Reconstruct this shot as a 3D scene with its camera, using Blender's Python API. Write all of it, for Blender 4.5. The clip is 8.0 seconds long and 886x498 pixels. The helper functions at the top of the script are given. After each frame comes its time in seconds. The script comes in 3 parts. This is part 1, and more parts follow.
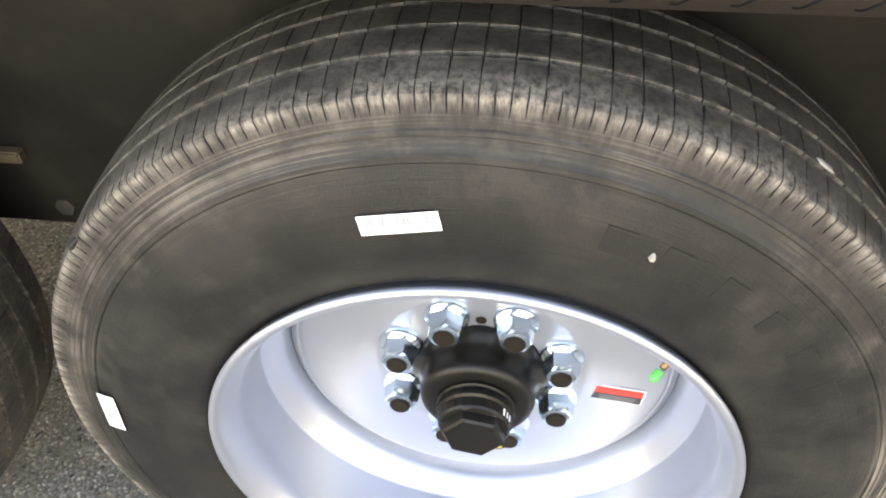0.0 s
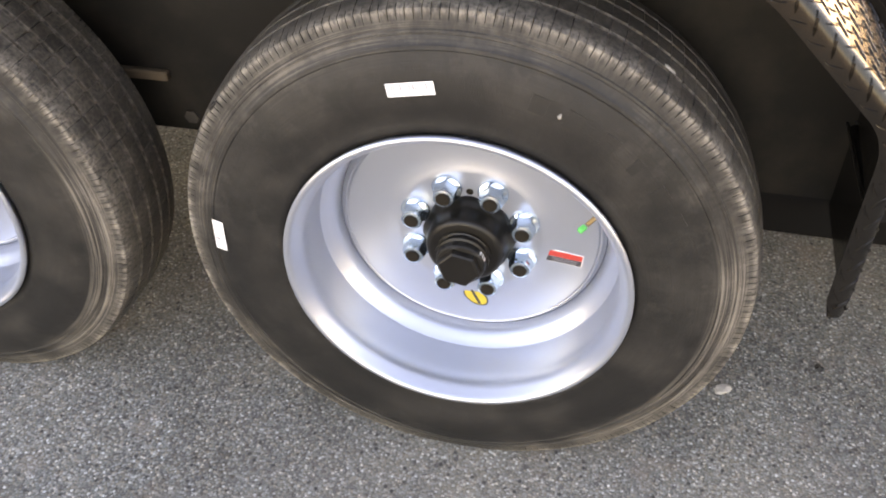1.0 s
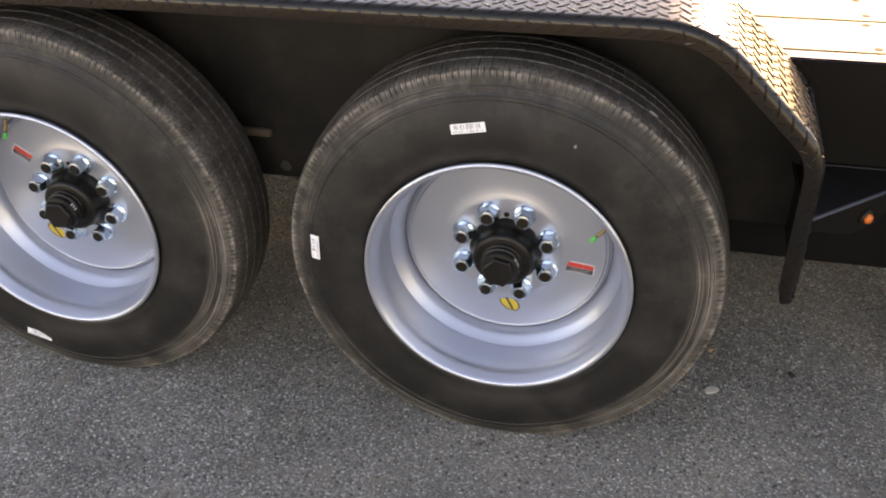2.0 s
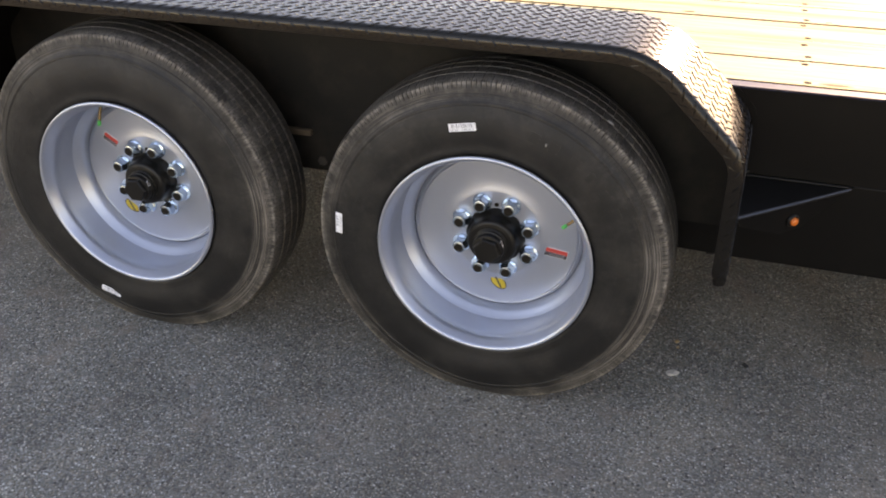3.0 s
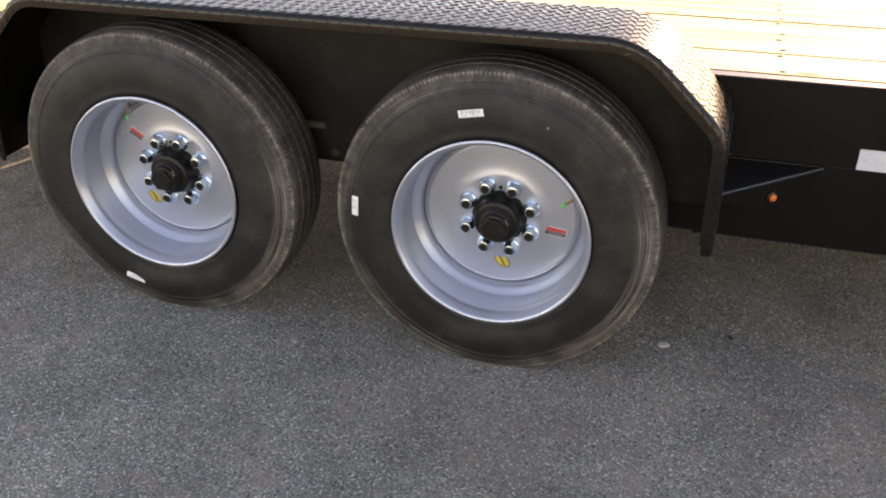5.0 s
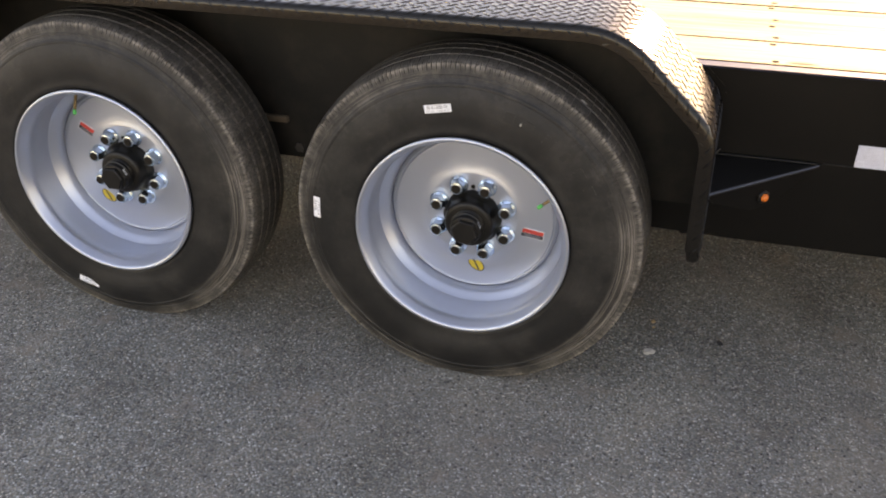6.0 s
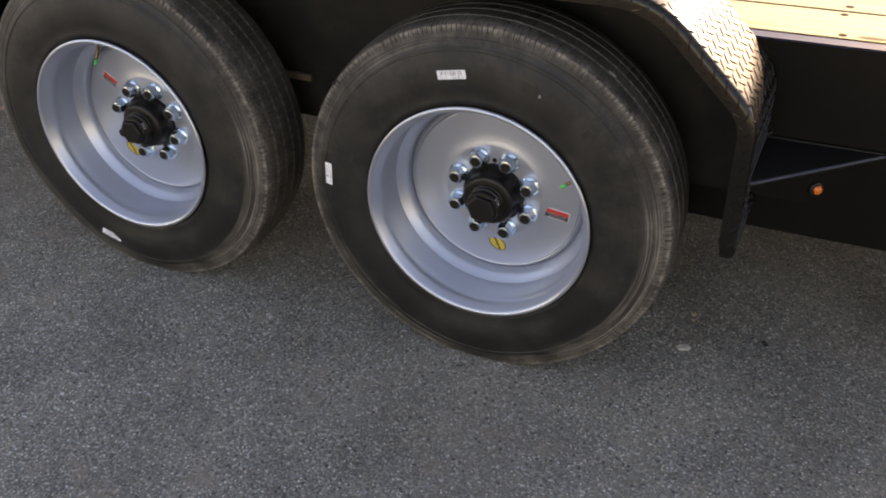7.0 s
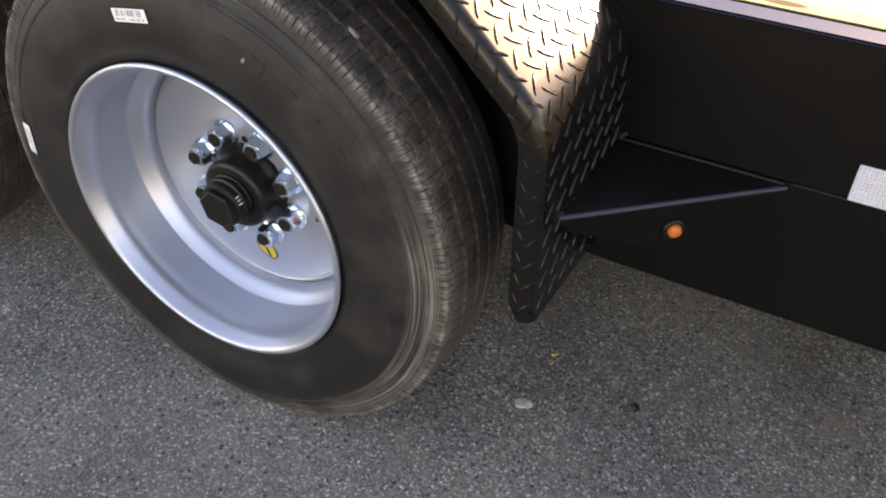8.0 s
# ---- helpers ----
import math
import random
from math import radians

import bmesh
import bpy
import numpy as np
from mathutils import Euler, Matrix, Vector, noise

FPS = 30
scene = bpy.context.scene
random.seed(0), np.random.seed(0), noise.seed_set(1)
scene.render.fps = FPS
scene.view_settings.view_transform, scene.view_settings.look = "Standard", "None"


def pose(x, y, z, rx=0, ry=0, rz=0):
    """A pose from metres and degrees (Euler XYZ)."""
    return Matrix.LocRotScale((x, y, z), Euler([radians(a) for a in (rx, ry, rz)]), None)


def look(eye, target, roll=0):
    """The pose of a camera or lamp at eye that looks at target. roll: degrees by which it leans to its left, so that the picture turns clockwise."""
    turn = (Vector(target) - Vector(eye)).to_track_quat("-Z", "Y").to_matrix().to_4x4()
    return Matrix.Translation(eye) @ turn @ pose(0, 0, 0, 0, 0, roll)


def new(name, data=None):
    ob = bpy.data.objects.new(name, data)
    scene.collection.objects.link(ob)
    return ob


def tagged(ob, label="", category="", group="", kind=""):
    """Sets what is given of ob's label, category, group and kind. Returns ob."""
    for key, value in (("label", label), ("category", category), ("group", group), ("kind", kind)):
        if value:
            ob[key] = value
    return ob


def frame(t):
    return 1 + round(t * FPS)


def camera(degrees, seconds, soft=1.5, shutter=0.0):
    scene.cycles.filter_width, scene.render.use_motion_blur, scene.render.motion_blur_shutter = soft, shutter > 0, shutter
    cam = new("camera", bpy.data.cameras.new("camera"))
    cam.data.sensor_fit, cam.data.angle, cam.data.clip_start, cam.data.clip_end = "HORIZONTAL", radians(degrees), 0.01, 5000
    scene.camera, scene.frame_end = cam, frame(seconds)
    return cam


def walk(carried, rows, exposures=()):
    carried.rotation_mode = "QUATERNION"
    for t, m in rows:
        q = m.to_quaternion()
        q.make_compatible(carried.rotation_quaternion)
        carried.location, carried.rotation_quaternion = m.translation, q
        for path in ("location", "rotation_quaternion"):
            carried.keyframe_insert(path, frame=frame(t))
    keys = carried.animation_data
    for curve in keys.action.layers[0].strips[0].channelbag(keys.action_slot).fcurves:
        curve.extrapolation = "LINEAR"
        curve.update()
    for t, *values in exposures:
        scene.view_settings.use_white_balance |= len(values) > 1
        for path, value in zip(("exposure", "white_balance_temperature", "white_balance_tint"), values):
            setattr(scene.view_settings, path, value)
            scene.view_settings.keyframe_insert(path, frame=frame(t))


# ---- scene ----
cam = camera(54.55, 8.0, soft=1.95)
PATH = [
    (0, 0.0331, -0.4965, 1.0314, 45.811, 0.524, 7.012),
    (0.2, 0.0336, -0.5675, 1.0521, 46.701, -0.125, 7.461),
    (0.5, 0.0659, -0.6875, 1.0804, 47.060, -0.449, 9.098),
    (0.7, 0.1049, -0.7676, 1.0943, 47.358, -0.291, 10.248),
    (1, 0.1638, -0.8836, 1.1406, 48.781, 0.203, 12.421),
    (1.2, 0.1789, -0.9526, 1.1692, 50.245, 0.439, 13.308),
    (1.5, 0.1722, -1.0837, 1.1989, 52.881, 0.828, 13.128),
    (1.7, 0.1686, -1.1551, 1.2135, 54.342, 0.759, 12.778),
    (2.8, 0.3523, -1.5045, 1.2967, 58.157, -0.596, 17.071),
    (3, 0.3793, -1.5596, 1.3041, 58.911, -0.588, 17.898),
    (3.5, 0.3822, -1.6745, 1.3121, 60.724, -0.357, 18.080),
    (4, 0.3714, -1.7758, 1.3065, 61.607, -0.449, 16.980),
    (4.5, 0.3725, -1.7971, 1.2938, 61.986, -0.657, 16.567),
    (4.7, 0.3736, -1.7869, 1.3051, 61.330, -0.657, 16.554),
    (5.8, 0.3861, -1.6079, 1.3025, 58.805, -0.639, 16.621),
    (6, 0.3933, -1.5923, 1.2800, 58.934, -0.531, 16.258),
    (6.2, 0.3886, -1.5637, 1.2952, 57.679, -0.267, 15.853),
    (6.5, 0.3814, -1.5420, 1.2762, 57.300, 0.243, 16.406),
    (6.8, 0.4259, -1.4837, 1.2786, 56.343, 0.689, 20.173),
    (7, 0.5022, -1.4168, 1.2535, 55.888, 0.001, 23.186),
    (7.2, 0.5984, -1.3062, 1.2418, 54.540, -0.833, 25.503),
    (7.5, 0.6711, -1.1133, 1.2052, 52.741, -2.098, 25.855),
    (7.7, 0.6983, -0.9367, 1.1484, 51.412, -1.947, 26.270),
    (8, 0.7167, -0.7570, 1.1008, 50.157, -1.613, 28.504),
]
# world axes: x along the trailer, y away from its near side, z up; origin on the ground under the rear wheel
walk(cam, [(t, pose(x, y, z, rx, ry, rz)) for t, x, y, z, rx, ry, rz in PATH],
     exposures=[(0.0, 3.62, 10300, 26), (0.5, 3.12, 10300, 28), (0.7, 2.87, 10000, 31), (1.0, 3.22, 10200, 31), (1.7, 2.62, 10200, 32), (2.8, 2.03, 9200, 30), (4.5, 2.15, 9500, 30), (6.45, 2.15, 9900, 30), (6.7, 1.86, 9600, 31), (7.0, 1.8, 9400, 30), (7.5, 1.7, 9500, 30), (7.85, 1.95, 9400, 30), (8.0, 2.37, 9300, 30)])

# ---- light: low sun beyond the trailer, clear sky ----
SUN_ELEV, SUN_AZ = 18.5, 22.0          # azimuth from +y towards +x
world = bpy.data.worlds.new("sky")
scene.world = world
world.use_nodes = True
wn = world.node_tree
sky = wn.nodes.new("ShaderNodeTexSky")
sky.sky_type = "NISHITA"
sky.sun_disc = False
sky.dust_density = 0.4
sky.sun_elevation = radians(SUN_ELEV)
sky.sun_rotation = radians(SUN_AZ)
wn.nodes["Background"].inputs["Strength"].default_value = 0.15
wn.links.new(sky.outputs["Color"], wn.nodes["Background"].inputs["Color"])
sun_data = bpy.data.lights.new("sun", "SUN")
sun_data.energy, sun_data.angle, sun_data.color = 4.5, radians(0.53), (1.0, 0.86, 0.66)
sun = new("sun", sun_data)
e, a = radians(SUN_ELEV), radians(SUN_AZ)
sun_way = Vector((math.sin(a) * math.cos(e), math.cos(a) * math.cos(e), math.sin(e)))
sun.matrix_world = look(sun_way * 30, (0, 0, 0))


# ---- materials ----
def material(name, color=(0.5, 0.5, 0.5), rough=0.5, metal=0.0, spec=0.5):
    m = bpy.data.materials.new(name)
    m.use_nodes = True
    b = m.node_tree.nodes["Principled BSDF"]
    b.inputs["Base Color"].default_value = (*color, 1)
    b.inputs["Roughness"].default_value = rough
    b.inputs["Metallic"].default_value = metal
    b.inputs["Specular IOR Level"].default_value = spec
    return m, m.node_tree, b


def node(nt, kind, **values):
    n = nt.nodes.new(kind)
    for k, v in values.items():
        n.inputs[k.replace("_", " ")].default_value = v
    return n


def coords(nt, scale=(1, 1, 1), out="Object"):
    tc = nt.nodes.new("ShaderNodeTexCoord")
    mp = nt.nodes.new("ShaderNodeMapping")
    mp.inputs["Scale"].default_value = scale
    nt.links.new(tc.outputs[out], mp.inputs["Vector"])
    return mp.outputs["Vector"]


def noise_tex(nt, vec, scale, detail=4.0, rough=0.55):
    n = node(nt, "ShaderNodeTexNoise", Scale=scale, Detail=detail, Roughness=rough)
    nt.links.new(vec, n.inputs["Vector"])
    return n.outputs["Fac"]


def ramp(nt, fac, stops):
    r = nt.nodes.new("ShaderNodeValToRGB")
    el = r.color_ramp.elements
    while len(el) < len(stops):
        el.new(0.5)
    for e_, (p, c) in zip(el, stops):
        e_.position = p
        e_.color = (*c, 1) if isinstance(c, tuple) else (c, c, c, 1)
    nt.links.new(fac, r.inputs["Fac"])
    return r.outputs["Color"]


def mix(nt, fac, a_, b_, blend="MIX"):
    m = nt.nodes.new("ShaderNodeMix")
    m.data_type, m.blend_type = "RGBA", blend
    for socket, v in ((m.inputs[0], fac), (m.inputs[6], a_), (m.inputs[7], b_)):
        if isinstance(v, (int, float)):
            socket.default_value = v
        elif isinstance(v, tuple):
            socket.default_value = (*v, 1)
        else:
            nt.links.new(v, socket)
    return m.outputs[2]


def calc(nt, op, a_, b_=0.0):
    m = nt.nodes.new("ShaderNodeMath")
    m.operation = op
    for socket, v in ((m.inputs[0], a_), (m.inputs[1], b_)):
        if isinstance(v, (int, float)):
            socket.default_value = v
        else:
            nt.links.new(v, socket)
    return m.outputs[0]


def bump(nt, b, height, strength, distance):
    n = node(nt, "ShaderNodeBump", Strength=strength, Distance=distance)
    nt.links.new(height, n.inputs["Height"])
    nt.links.new(n.outputs["Normal"], b.inputs["Normal"])
    return n


def asphalt():
    m, nt, b = material("asphalt", rough=0.85, spec=0.35)
    v = coords(nt)
    wob = node(nt, "ShaderNodeTexNoise", Scale=380.0, Detail=2.0)
    nt.links.new(v, wob.inputs["Vector"])
    jit = nt.nodes.new("ShaderNodeVectorMath")
    jit.operation = "MULTIPLY_ADD"
    nt.links.new(wob.outputs["Color"], jit.inputs[0])
    jit.inputs[1].default_value = (0.004, 0.004, 0.004)
    nt.links.new(v, jit.inputs[2])
    jitter = jit.outputs["Vector"]
    big = noise_tex(nt, v, 1.6, 5)
    mid = noise_tex(nt, v, 14, 4)
    fine = noise_tex(nt, v, 420, 3, 0.6)
    vor = node(nt, "ShaderNodeTexVoronoi", Scale=250.0, Randomness=1.0)
    nt.links.new(jitter, vor.inputs["Vector"])
    sep = nt.nodes.new("ShaderNodeSeparateColor")
    nt.links.new(vor.outputs["Color"], sep.inputs["Color"])
    stone = ramp(nt, sep.outputs["Red"], [(0.0, (0.108, 0.108, 0.098)), (0.38, (0.170, 0.169, 0.153)), (0.74, (0.245, 0.243, 0.219)), (0.93, (0.335, 0.333, 0.303)), (1.0, (0.62, 0.61, 0.56))])
    tint = ramp(nt, sep.outputs["Green"], [(0.0, (1.12, 0.98, 0.86)), (0.5, (1.0, 1.0, 1.0)), (1.0, (0.95, 0.99, 1.03))])
    c = mix(nt, 1.0, stone, tint, "MULTIPLY")
    gap = ramp(nt, vor.outputs["Distance"], [(0.0, 1.0), (0.45, 1.0), (0.9, 0.32)])
    c = mix(nt, 1.0, c, gap, "MULTIPLY")
    c = mix(nt, ramp(nt, big, [(0.42, 0.0), (0.68, 0.45)]), c, (0.17, 0.145, 0.12))
    c = mix(nt, ramp(nt, mid, [(0.5, 0.0), (0.75, 0.35)]), c, (0.085, 0.082, 0.08))
    worn = noise_tex(nt, v, 3.4, 4, 0.6)
    c = mix(nt, 1.0, c, ramp(nt, worn, [(0.30, (0.72, 0.70, 0.68)), (0.5, (1.0, 1.0, 1.0)), (0.70, (1.28, 1.26, 1.21))]), "MULTIPLY")
    chips = node(nt, "ShaderNodeTexVoronoi", Scale=110.0)
    nt.links.new(v, chips.inputs["Vector"])
    csep = nt.nodes.new("ShaderNodeSeparateColor")
    nt.links.new(chips.outputs["Color"], csep.inputs["Color"])
    chip = calc(nt, "MULTIPLY", ramp(nt, csep.outputs["Red"], [(0.78, 0.0), (0.81, 1.0)]), ramp(nt, chips.outputs["Distance"], [(0.14, 0.85), (0.26, 0.0)]))
    c = mix(nt, chip, c, mix(nt, csep.outputs["Green"], (0.46, 0.45, 0.43), (0.6, 0.54, 0.46)))
    pit = calc(nt, "MULTIPLY", ramp(nt, csep.outputs["Blue"], [(0.93, 0.0), (0.95, 1.0)]), ramp(nt, chips.outputs["Distance"], [(0.25, 0.8), (0.45, 0.0)]))
    c = mix(nt, pit, c, (0.03, 0.029, 0.028))
    smear = noise_tex(nt, v, 9.5, 3, 0.5)
    c = mix(nt, ramp(nt, smear, [(0.58, 0.0), (0.70, 0.45)]), c, (0.22, 0.175, 0.14))
    nt.links.new(c, b.inputs["Base Color"])
    h = calc(nt, "ADD", calc(nt, "MULTIPLY", calc(nt, "SUBTRACT", 1.0, vor.outputs["Distance"]), 0.8), calc(nt, "MULTIPLY", fine, 0.35))
    h = calc(nt, "ADD", h, calc(nt, "MULTIPLY", sep.outputs["Blue"], 0.35))
    bump(nt, b, h, 0.45, 0.0022)
    return m


def rubber(name, dusty=1.0):
    m, nt, b = material(name, rough=0.62, spec=0.32)
    tc = nt.nodes.new("ShaderNodeTexCoord")
    sep = nt.nodes.new("ShaderNodeSeparateXYZ")
    nt.links.new(tc.outputs["Object"], sep.inputs["Vector"])
    r2 = calc(nt, "ADD", calc(nt, "MULTIPLY", sep.outputs["X"], sep.outputs["X"]), calc(nt, "MULTIPLY", sep.outputs["Z"], sep.outputs["Z"]))
    r = calc(nt, "SQRT", r2)
    ang = calc(nt, "ARCTAN2", sep.outputs["Z"], sep.outputs["X"])
    comb = nt.nodes.new("ShaderNodeCombineXYZ")
    nt.links.new(calc(nt, "MULTIPLY", ang, 0.36), comb.inputs["X"])
    nt.links.new(calc(nt, "MULTIPLY", r, 1.0), comb.inputs["Y"])
    nt.links.new(sep.outputs["Y"], comb.inputs["Z"])
    polar = comb.outputs["Vector"]
    mp = nt.nodes.new("ShaderNodeMapping")
    mp.inputs["Scale"].default_value = (1, 0.18, 1)
    nt.links.new(polar, mp.inputs["Vector"])
    streak = noise_tex(nt, mp.outputs["Vector"], 190, 6, 0.7)
    mp2 = nt.nodes.new("ShaderNodeMapping")
    mp2.inputs["Scale"].default_value = (0.06, 9.0, 1)
    nt.links.new(polar, mp2.inputs["Vector"])
    scuff = noise_tex(nt, mp2.outputs["Vector"], 55, 5, 0.7)
    cloud = noise_tex(nt, tc.outputs["Object"], 9, 5, 0.65)
    fine = noise_tex(nt, tc.outputs["Object"], 520, 3)
    # road dust by radius; the tread's share also carries bounced ground light
    shoulder = ramp(nt, r, [(0.330, 0.0), (0.345, 0.04), (0.358, 0.10), (0.366, 0.24), (0.3728, 1.0), (0.3752, 0.46), (0.379, 0.24), (0.383, 0.20)])
    dust = calc(nt, "MULTIPLY", calc(nt, "MULTIPLY", shoulder, ramp(nt, streak, [(0.36, 0.1), (0.60, 1.0)])), ramp(nt, noise_tex(nt, tc.outputs["Object"], 26, 3, 0.6), [(0.36, 0.35), (0.6, 1.0)]))
    wall = calc(nt, "MULTIPLY", ramp(nt, cloud, [(0.46, 0.0), (0.70, 0.09)]), ramp(nt, scuff, [(0.35, 0.35), (0.7, 1.0)]))
    # rubbed rings where the sidewall meets the shoulder
    band = ramp(nt, r, [(0.322, 0.0), (0.332, 0.7), (0.356, 1.0), (0.366, 0.0)])
    rubbed = calc(nt, "MULTIPLY", calc(nt, "MULTIPLY", band, ramp(nt, scuff, [(0.50, 0.0), (0.57, 1.0)])), ramp(nt, cloud, [(0.45, 0.05), (0.60, 1.0)]))
    wall = calc(nt, "ADD", wall, calc(nt, "MULTIPLY", rubbed, 0.22))
    # a longer scrape on one stretch of the band
    stretch = ramp(nt, calc(nt, "COSINE", calc(nt, "ADD", ang, 0.30)), [(0.70, 0.0), (0.93, 1.0)])
    scrape = calc(nt, "MULTIPLY", calc(nt, "MULTIPLY", band, ramp(nt, scuff, [(0.45, 0.0), (0.54, 1.0)])), stretch)
    wall = calc(nt, "ADD", wall, calc(nt, "MULTIPLY", scrape, 0.40))
    # dust caught along the edges of the tread's ribs
    across = calc(nt, "FRACT", calc(nt, "DIVIDE", calc(nt, "ADD", sep.outputs["Y"], 0.0385 + 0.155), 0.031))
    ribs = calc(nt, "MULTIPLY", ramp(nt, across, [(0.0, 0.25), (0.02, 0.02), (0.14, 0.02), (0.16, 0.26), (0.26, 0.0), (0.90, 0.0), (1.0, 0.22)]), ramp(nt, r, [(0.3755, 0.0), (0.3785, 1.0)]))
    wall = calc(nt, "ADD", wall, calc(nt, "MULTIPLY", ribs, ramp(nt, streak, [(0.36, 0.3), (0.62, 1.0)])))
    # blotches of dried mud on the outer sidewall
    blotch = calc(nt, "MULTIPLY", ramp(nt, noise_tex(nt, tc.outputs["Object"], 21, 4, 0.7), [(0.56, 0.0), (0.63, 1.0)]), ramp(nt, r, [(0.290, 0.0), (0.325, 0.5), (0.360, 1.0), (0.374, 0.3)]))
    wall = calc(nt, "ADD", wall, calc(nt, "MULTIPLY", blotch, 0.07))
    mottle = noise_tex(nt, tc.outputs["Object"], 48, 5, 0.65)
    wall = calc(nt, "ADD", wall, ramp(nt, mottle, [(0.54, 0.0), (0.75, 0.03)]))
    dust = calc(nt, "MULTIPLY", calc(nt, "MINIMUM", calc(nt, "ADD", dust, wall), 0.95), dusty)
    c = mix(nt, dust, (0.0085, 0.0081, 0.0078), (0.325, 0.285, 0.24))
    nt.links.new(c, b.inputs["Base Color"])
    nt.links.new(ramp(nt, dust, [(0.0, 0.5), (0.5, 0.85)]), b.inputs["Roughness"])
    bump(nt, b, calc(nt, "ADD", calc(nt, "ADD", fine, calc(nt, "MULTIPLY", scuff, 1.5)), calc(nt, "MULTIPLY", mottle, 2.5)), 0.28, 0.0014)
    return m


def silver_paint():
    m, nt, b = material("silver_paint", (0.56, 0.57, 0.59), 0.3, 0.8)
    v = coords(nt)
    n = noise_tex(nt, v, 26, 5)
    s = noise_tex(nt, v, 900, 2)
    nt.links.new(ramp(nt, n, [(0.3, 0.32), (0.7, 0.38)]), b.inputs["Roughness"])
    nt.links.new(mix(nt, ramp(nt, n, [(0.5, 0.0), (0.8, 0.12)]), (0.45, 0.485, 0.555), (0.41, 0.42, 0.445)), b.inputs["Base Color"])
    bump(nt, b, s, 0.05, 0.0005)
    return m


def black_paint(name, rough=0.34, base=0.012, dust=0.12, spec=0.5, worn=0.16):
    m, nt, b = material(name, (base, base, base), rough, 0.0, spec)
    v = coords(nt)
    n = noise_tex(nt, v, 9, 5, 0.6)
    s = noise_tex(nt, v, 260, 3)
    d = ramp(nt, n, [(0.45, 0.0), (0.8, dust)])
    # warm bias of the black base stands in for the flare's brown veil
    nt.links.new(mix(nt, d, (base * 1.15, base, base * 0.85), (0.11, 0.088, 0.064)), b.inputs["Base Color"])
    nt.links.new(ramp(nt, n, [(0.3, rough), (0.75, rough + worn)]), b.inputs["Roughness"])
    bump(nt, b, s, 0.06, 0.0006)
    return m


def pine():
    m, nt, b = material("pine", rough=0.7, spec=0.12)
    tc = nt.nodes.new("ShaderNodeTexCoord")
    info = nt.nodes.new("ShaderNodeObjectInfo")
    add = nt.nodes.new("ShaderNodeVectorMath")
    add.operation = "ADD"
    comb = nt.nodes.new("ShaderNodeCombineXYZ")
    nt.links.new(calc(nt, "MULTIPLY", info.outputs["Random"], 37.0), comb.inputs["X"])
    nt.links.new(tc.outputs["Object"], add.inputs[0])
    nt.links.new(comb.outputs["Vector"], add.inputs[1])
    mp = nt.nodes.new("ShaderNodeMapping")
    mp.inputs["Scale"].default_value = (0.6, 12, 12)
    nt.links.new(add.outputs["Vector"], mp.inputs["Vector"])
    grain = noise_tex(nt, mp.outputs["Vector"], 9, 6, 0.6)
    mpk = nt.nodes.new("ShaderNodeMapping")
    mpk.inputs["Scale"].default_value = (3.2, 11, 1)
    nt.links.new(add.outputs["Vector"], mpk.inputs["Vector"])
    knot = node(nt, "ShaderNodeTexVoronoi", Scale=1.0)
    nt.links.new(mpk.outputs["Vector"], knot.inputs["Vector"])
    c = ramp(nt, grain, [(0.25, (0.36, 0.33, 0.18)), (0.5, (0.48, 0.455, 0.29)), (0.75, (0.55, 0.53, 0.365))])
    stain = noise_tex(nt, mp.outputs["Vector"], 1.7, 3, 0.5)
    c = mix(nt, ramp(nt, stain, [(0.54, 0.0), (0.68, 0.8)]), c, (0.42, 0.35, 0.12))
    c = mix(nt, ramp(nt, knot.outputs["Distance"], [(0.0, 0.95), (0.07, 0.9), (0.12, 0.0)]), c, (0.05, 0.032, 0.014))
    mpd = nt.nodes.new("ShaderNodeMapping")
    mpd.inputs["Scale"].default_value = (7, 46, 1)
    nt.links.new(add.outputs["Vector"], mpd.inputs["Vector"])
    dash = node(nt, "ShaderNodeTexVoronoi", Scale=1.0)
    nt.links.new(mpd.outputs["Vector"], dash.inputs["Vector"])
    dsep = nt.nodes.new("ShaderNodeSeparateColor")
    nt.links.new(dash.outputs["Color"], dsep.inputs["Color"])
    pitch_mark = calc(nt, "MULTIPLY", ramp(nt, dsep.outputs["Red"], [(0.86, 0.0), (0.88, 1.0)]), ramp(nt, dash.outputs["Distance"], [(0.10, 0.9), (0.24, 0.0)]))
    c = mix(nt, pitch_mark, c, (0.06, 0.045, 0.02))
    c = mix(nt, 1.0, c, ramp(nt, info.outputs["Random"], [(0.0, (0.9, 0.9, 0.92)), (1.0, (1.06, 1.04, 1.0))]), "MULTIPLY")
    nt.links.new(c, b.inputs["Base Color"])
    bump(nt, b, grain, 0.25, 0.002)
    return m


ASPHALT = asphalt()
RUBBER = rubber("dusty_rubber")
CLEAN_RUBBER = rubber("clean_rubber", 0.35)
SILVER = silver_paint()
FRAME_BLACK = black_paint("frame_black", 0.31, 0.0035, 0.015, 0.15, 0.08)
PLATE_BLACK = black_paint("tread_plate_black", 0.22, 0.004, 0.03, 0.42, 0.05)
# warm specular tint stands in for brown ground mirrored in the plate
PLATE_BLACK.node_tree.nodes["Principled BSDF"].inputs["Specular Tint"].default_value = (1.0, 0.94, 0.86, 1)
HUB_BLACK = black_paint("hub_black", 0.34, 0.004, 0.02, 0.3)
# inner panel's lighter, browner black has the flare's haze put into its colour
HAZE_BLACK = black_paint("haze_black", 0.5, 0.007, 0.2, 0.2)
PINE = pine()
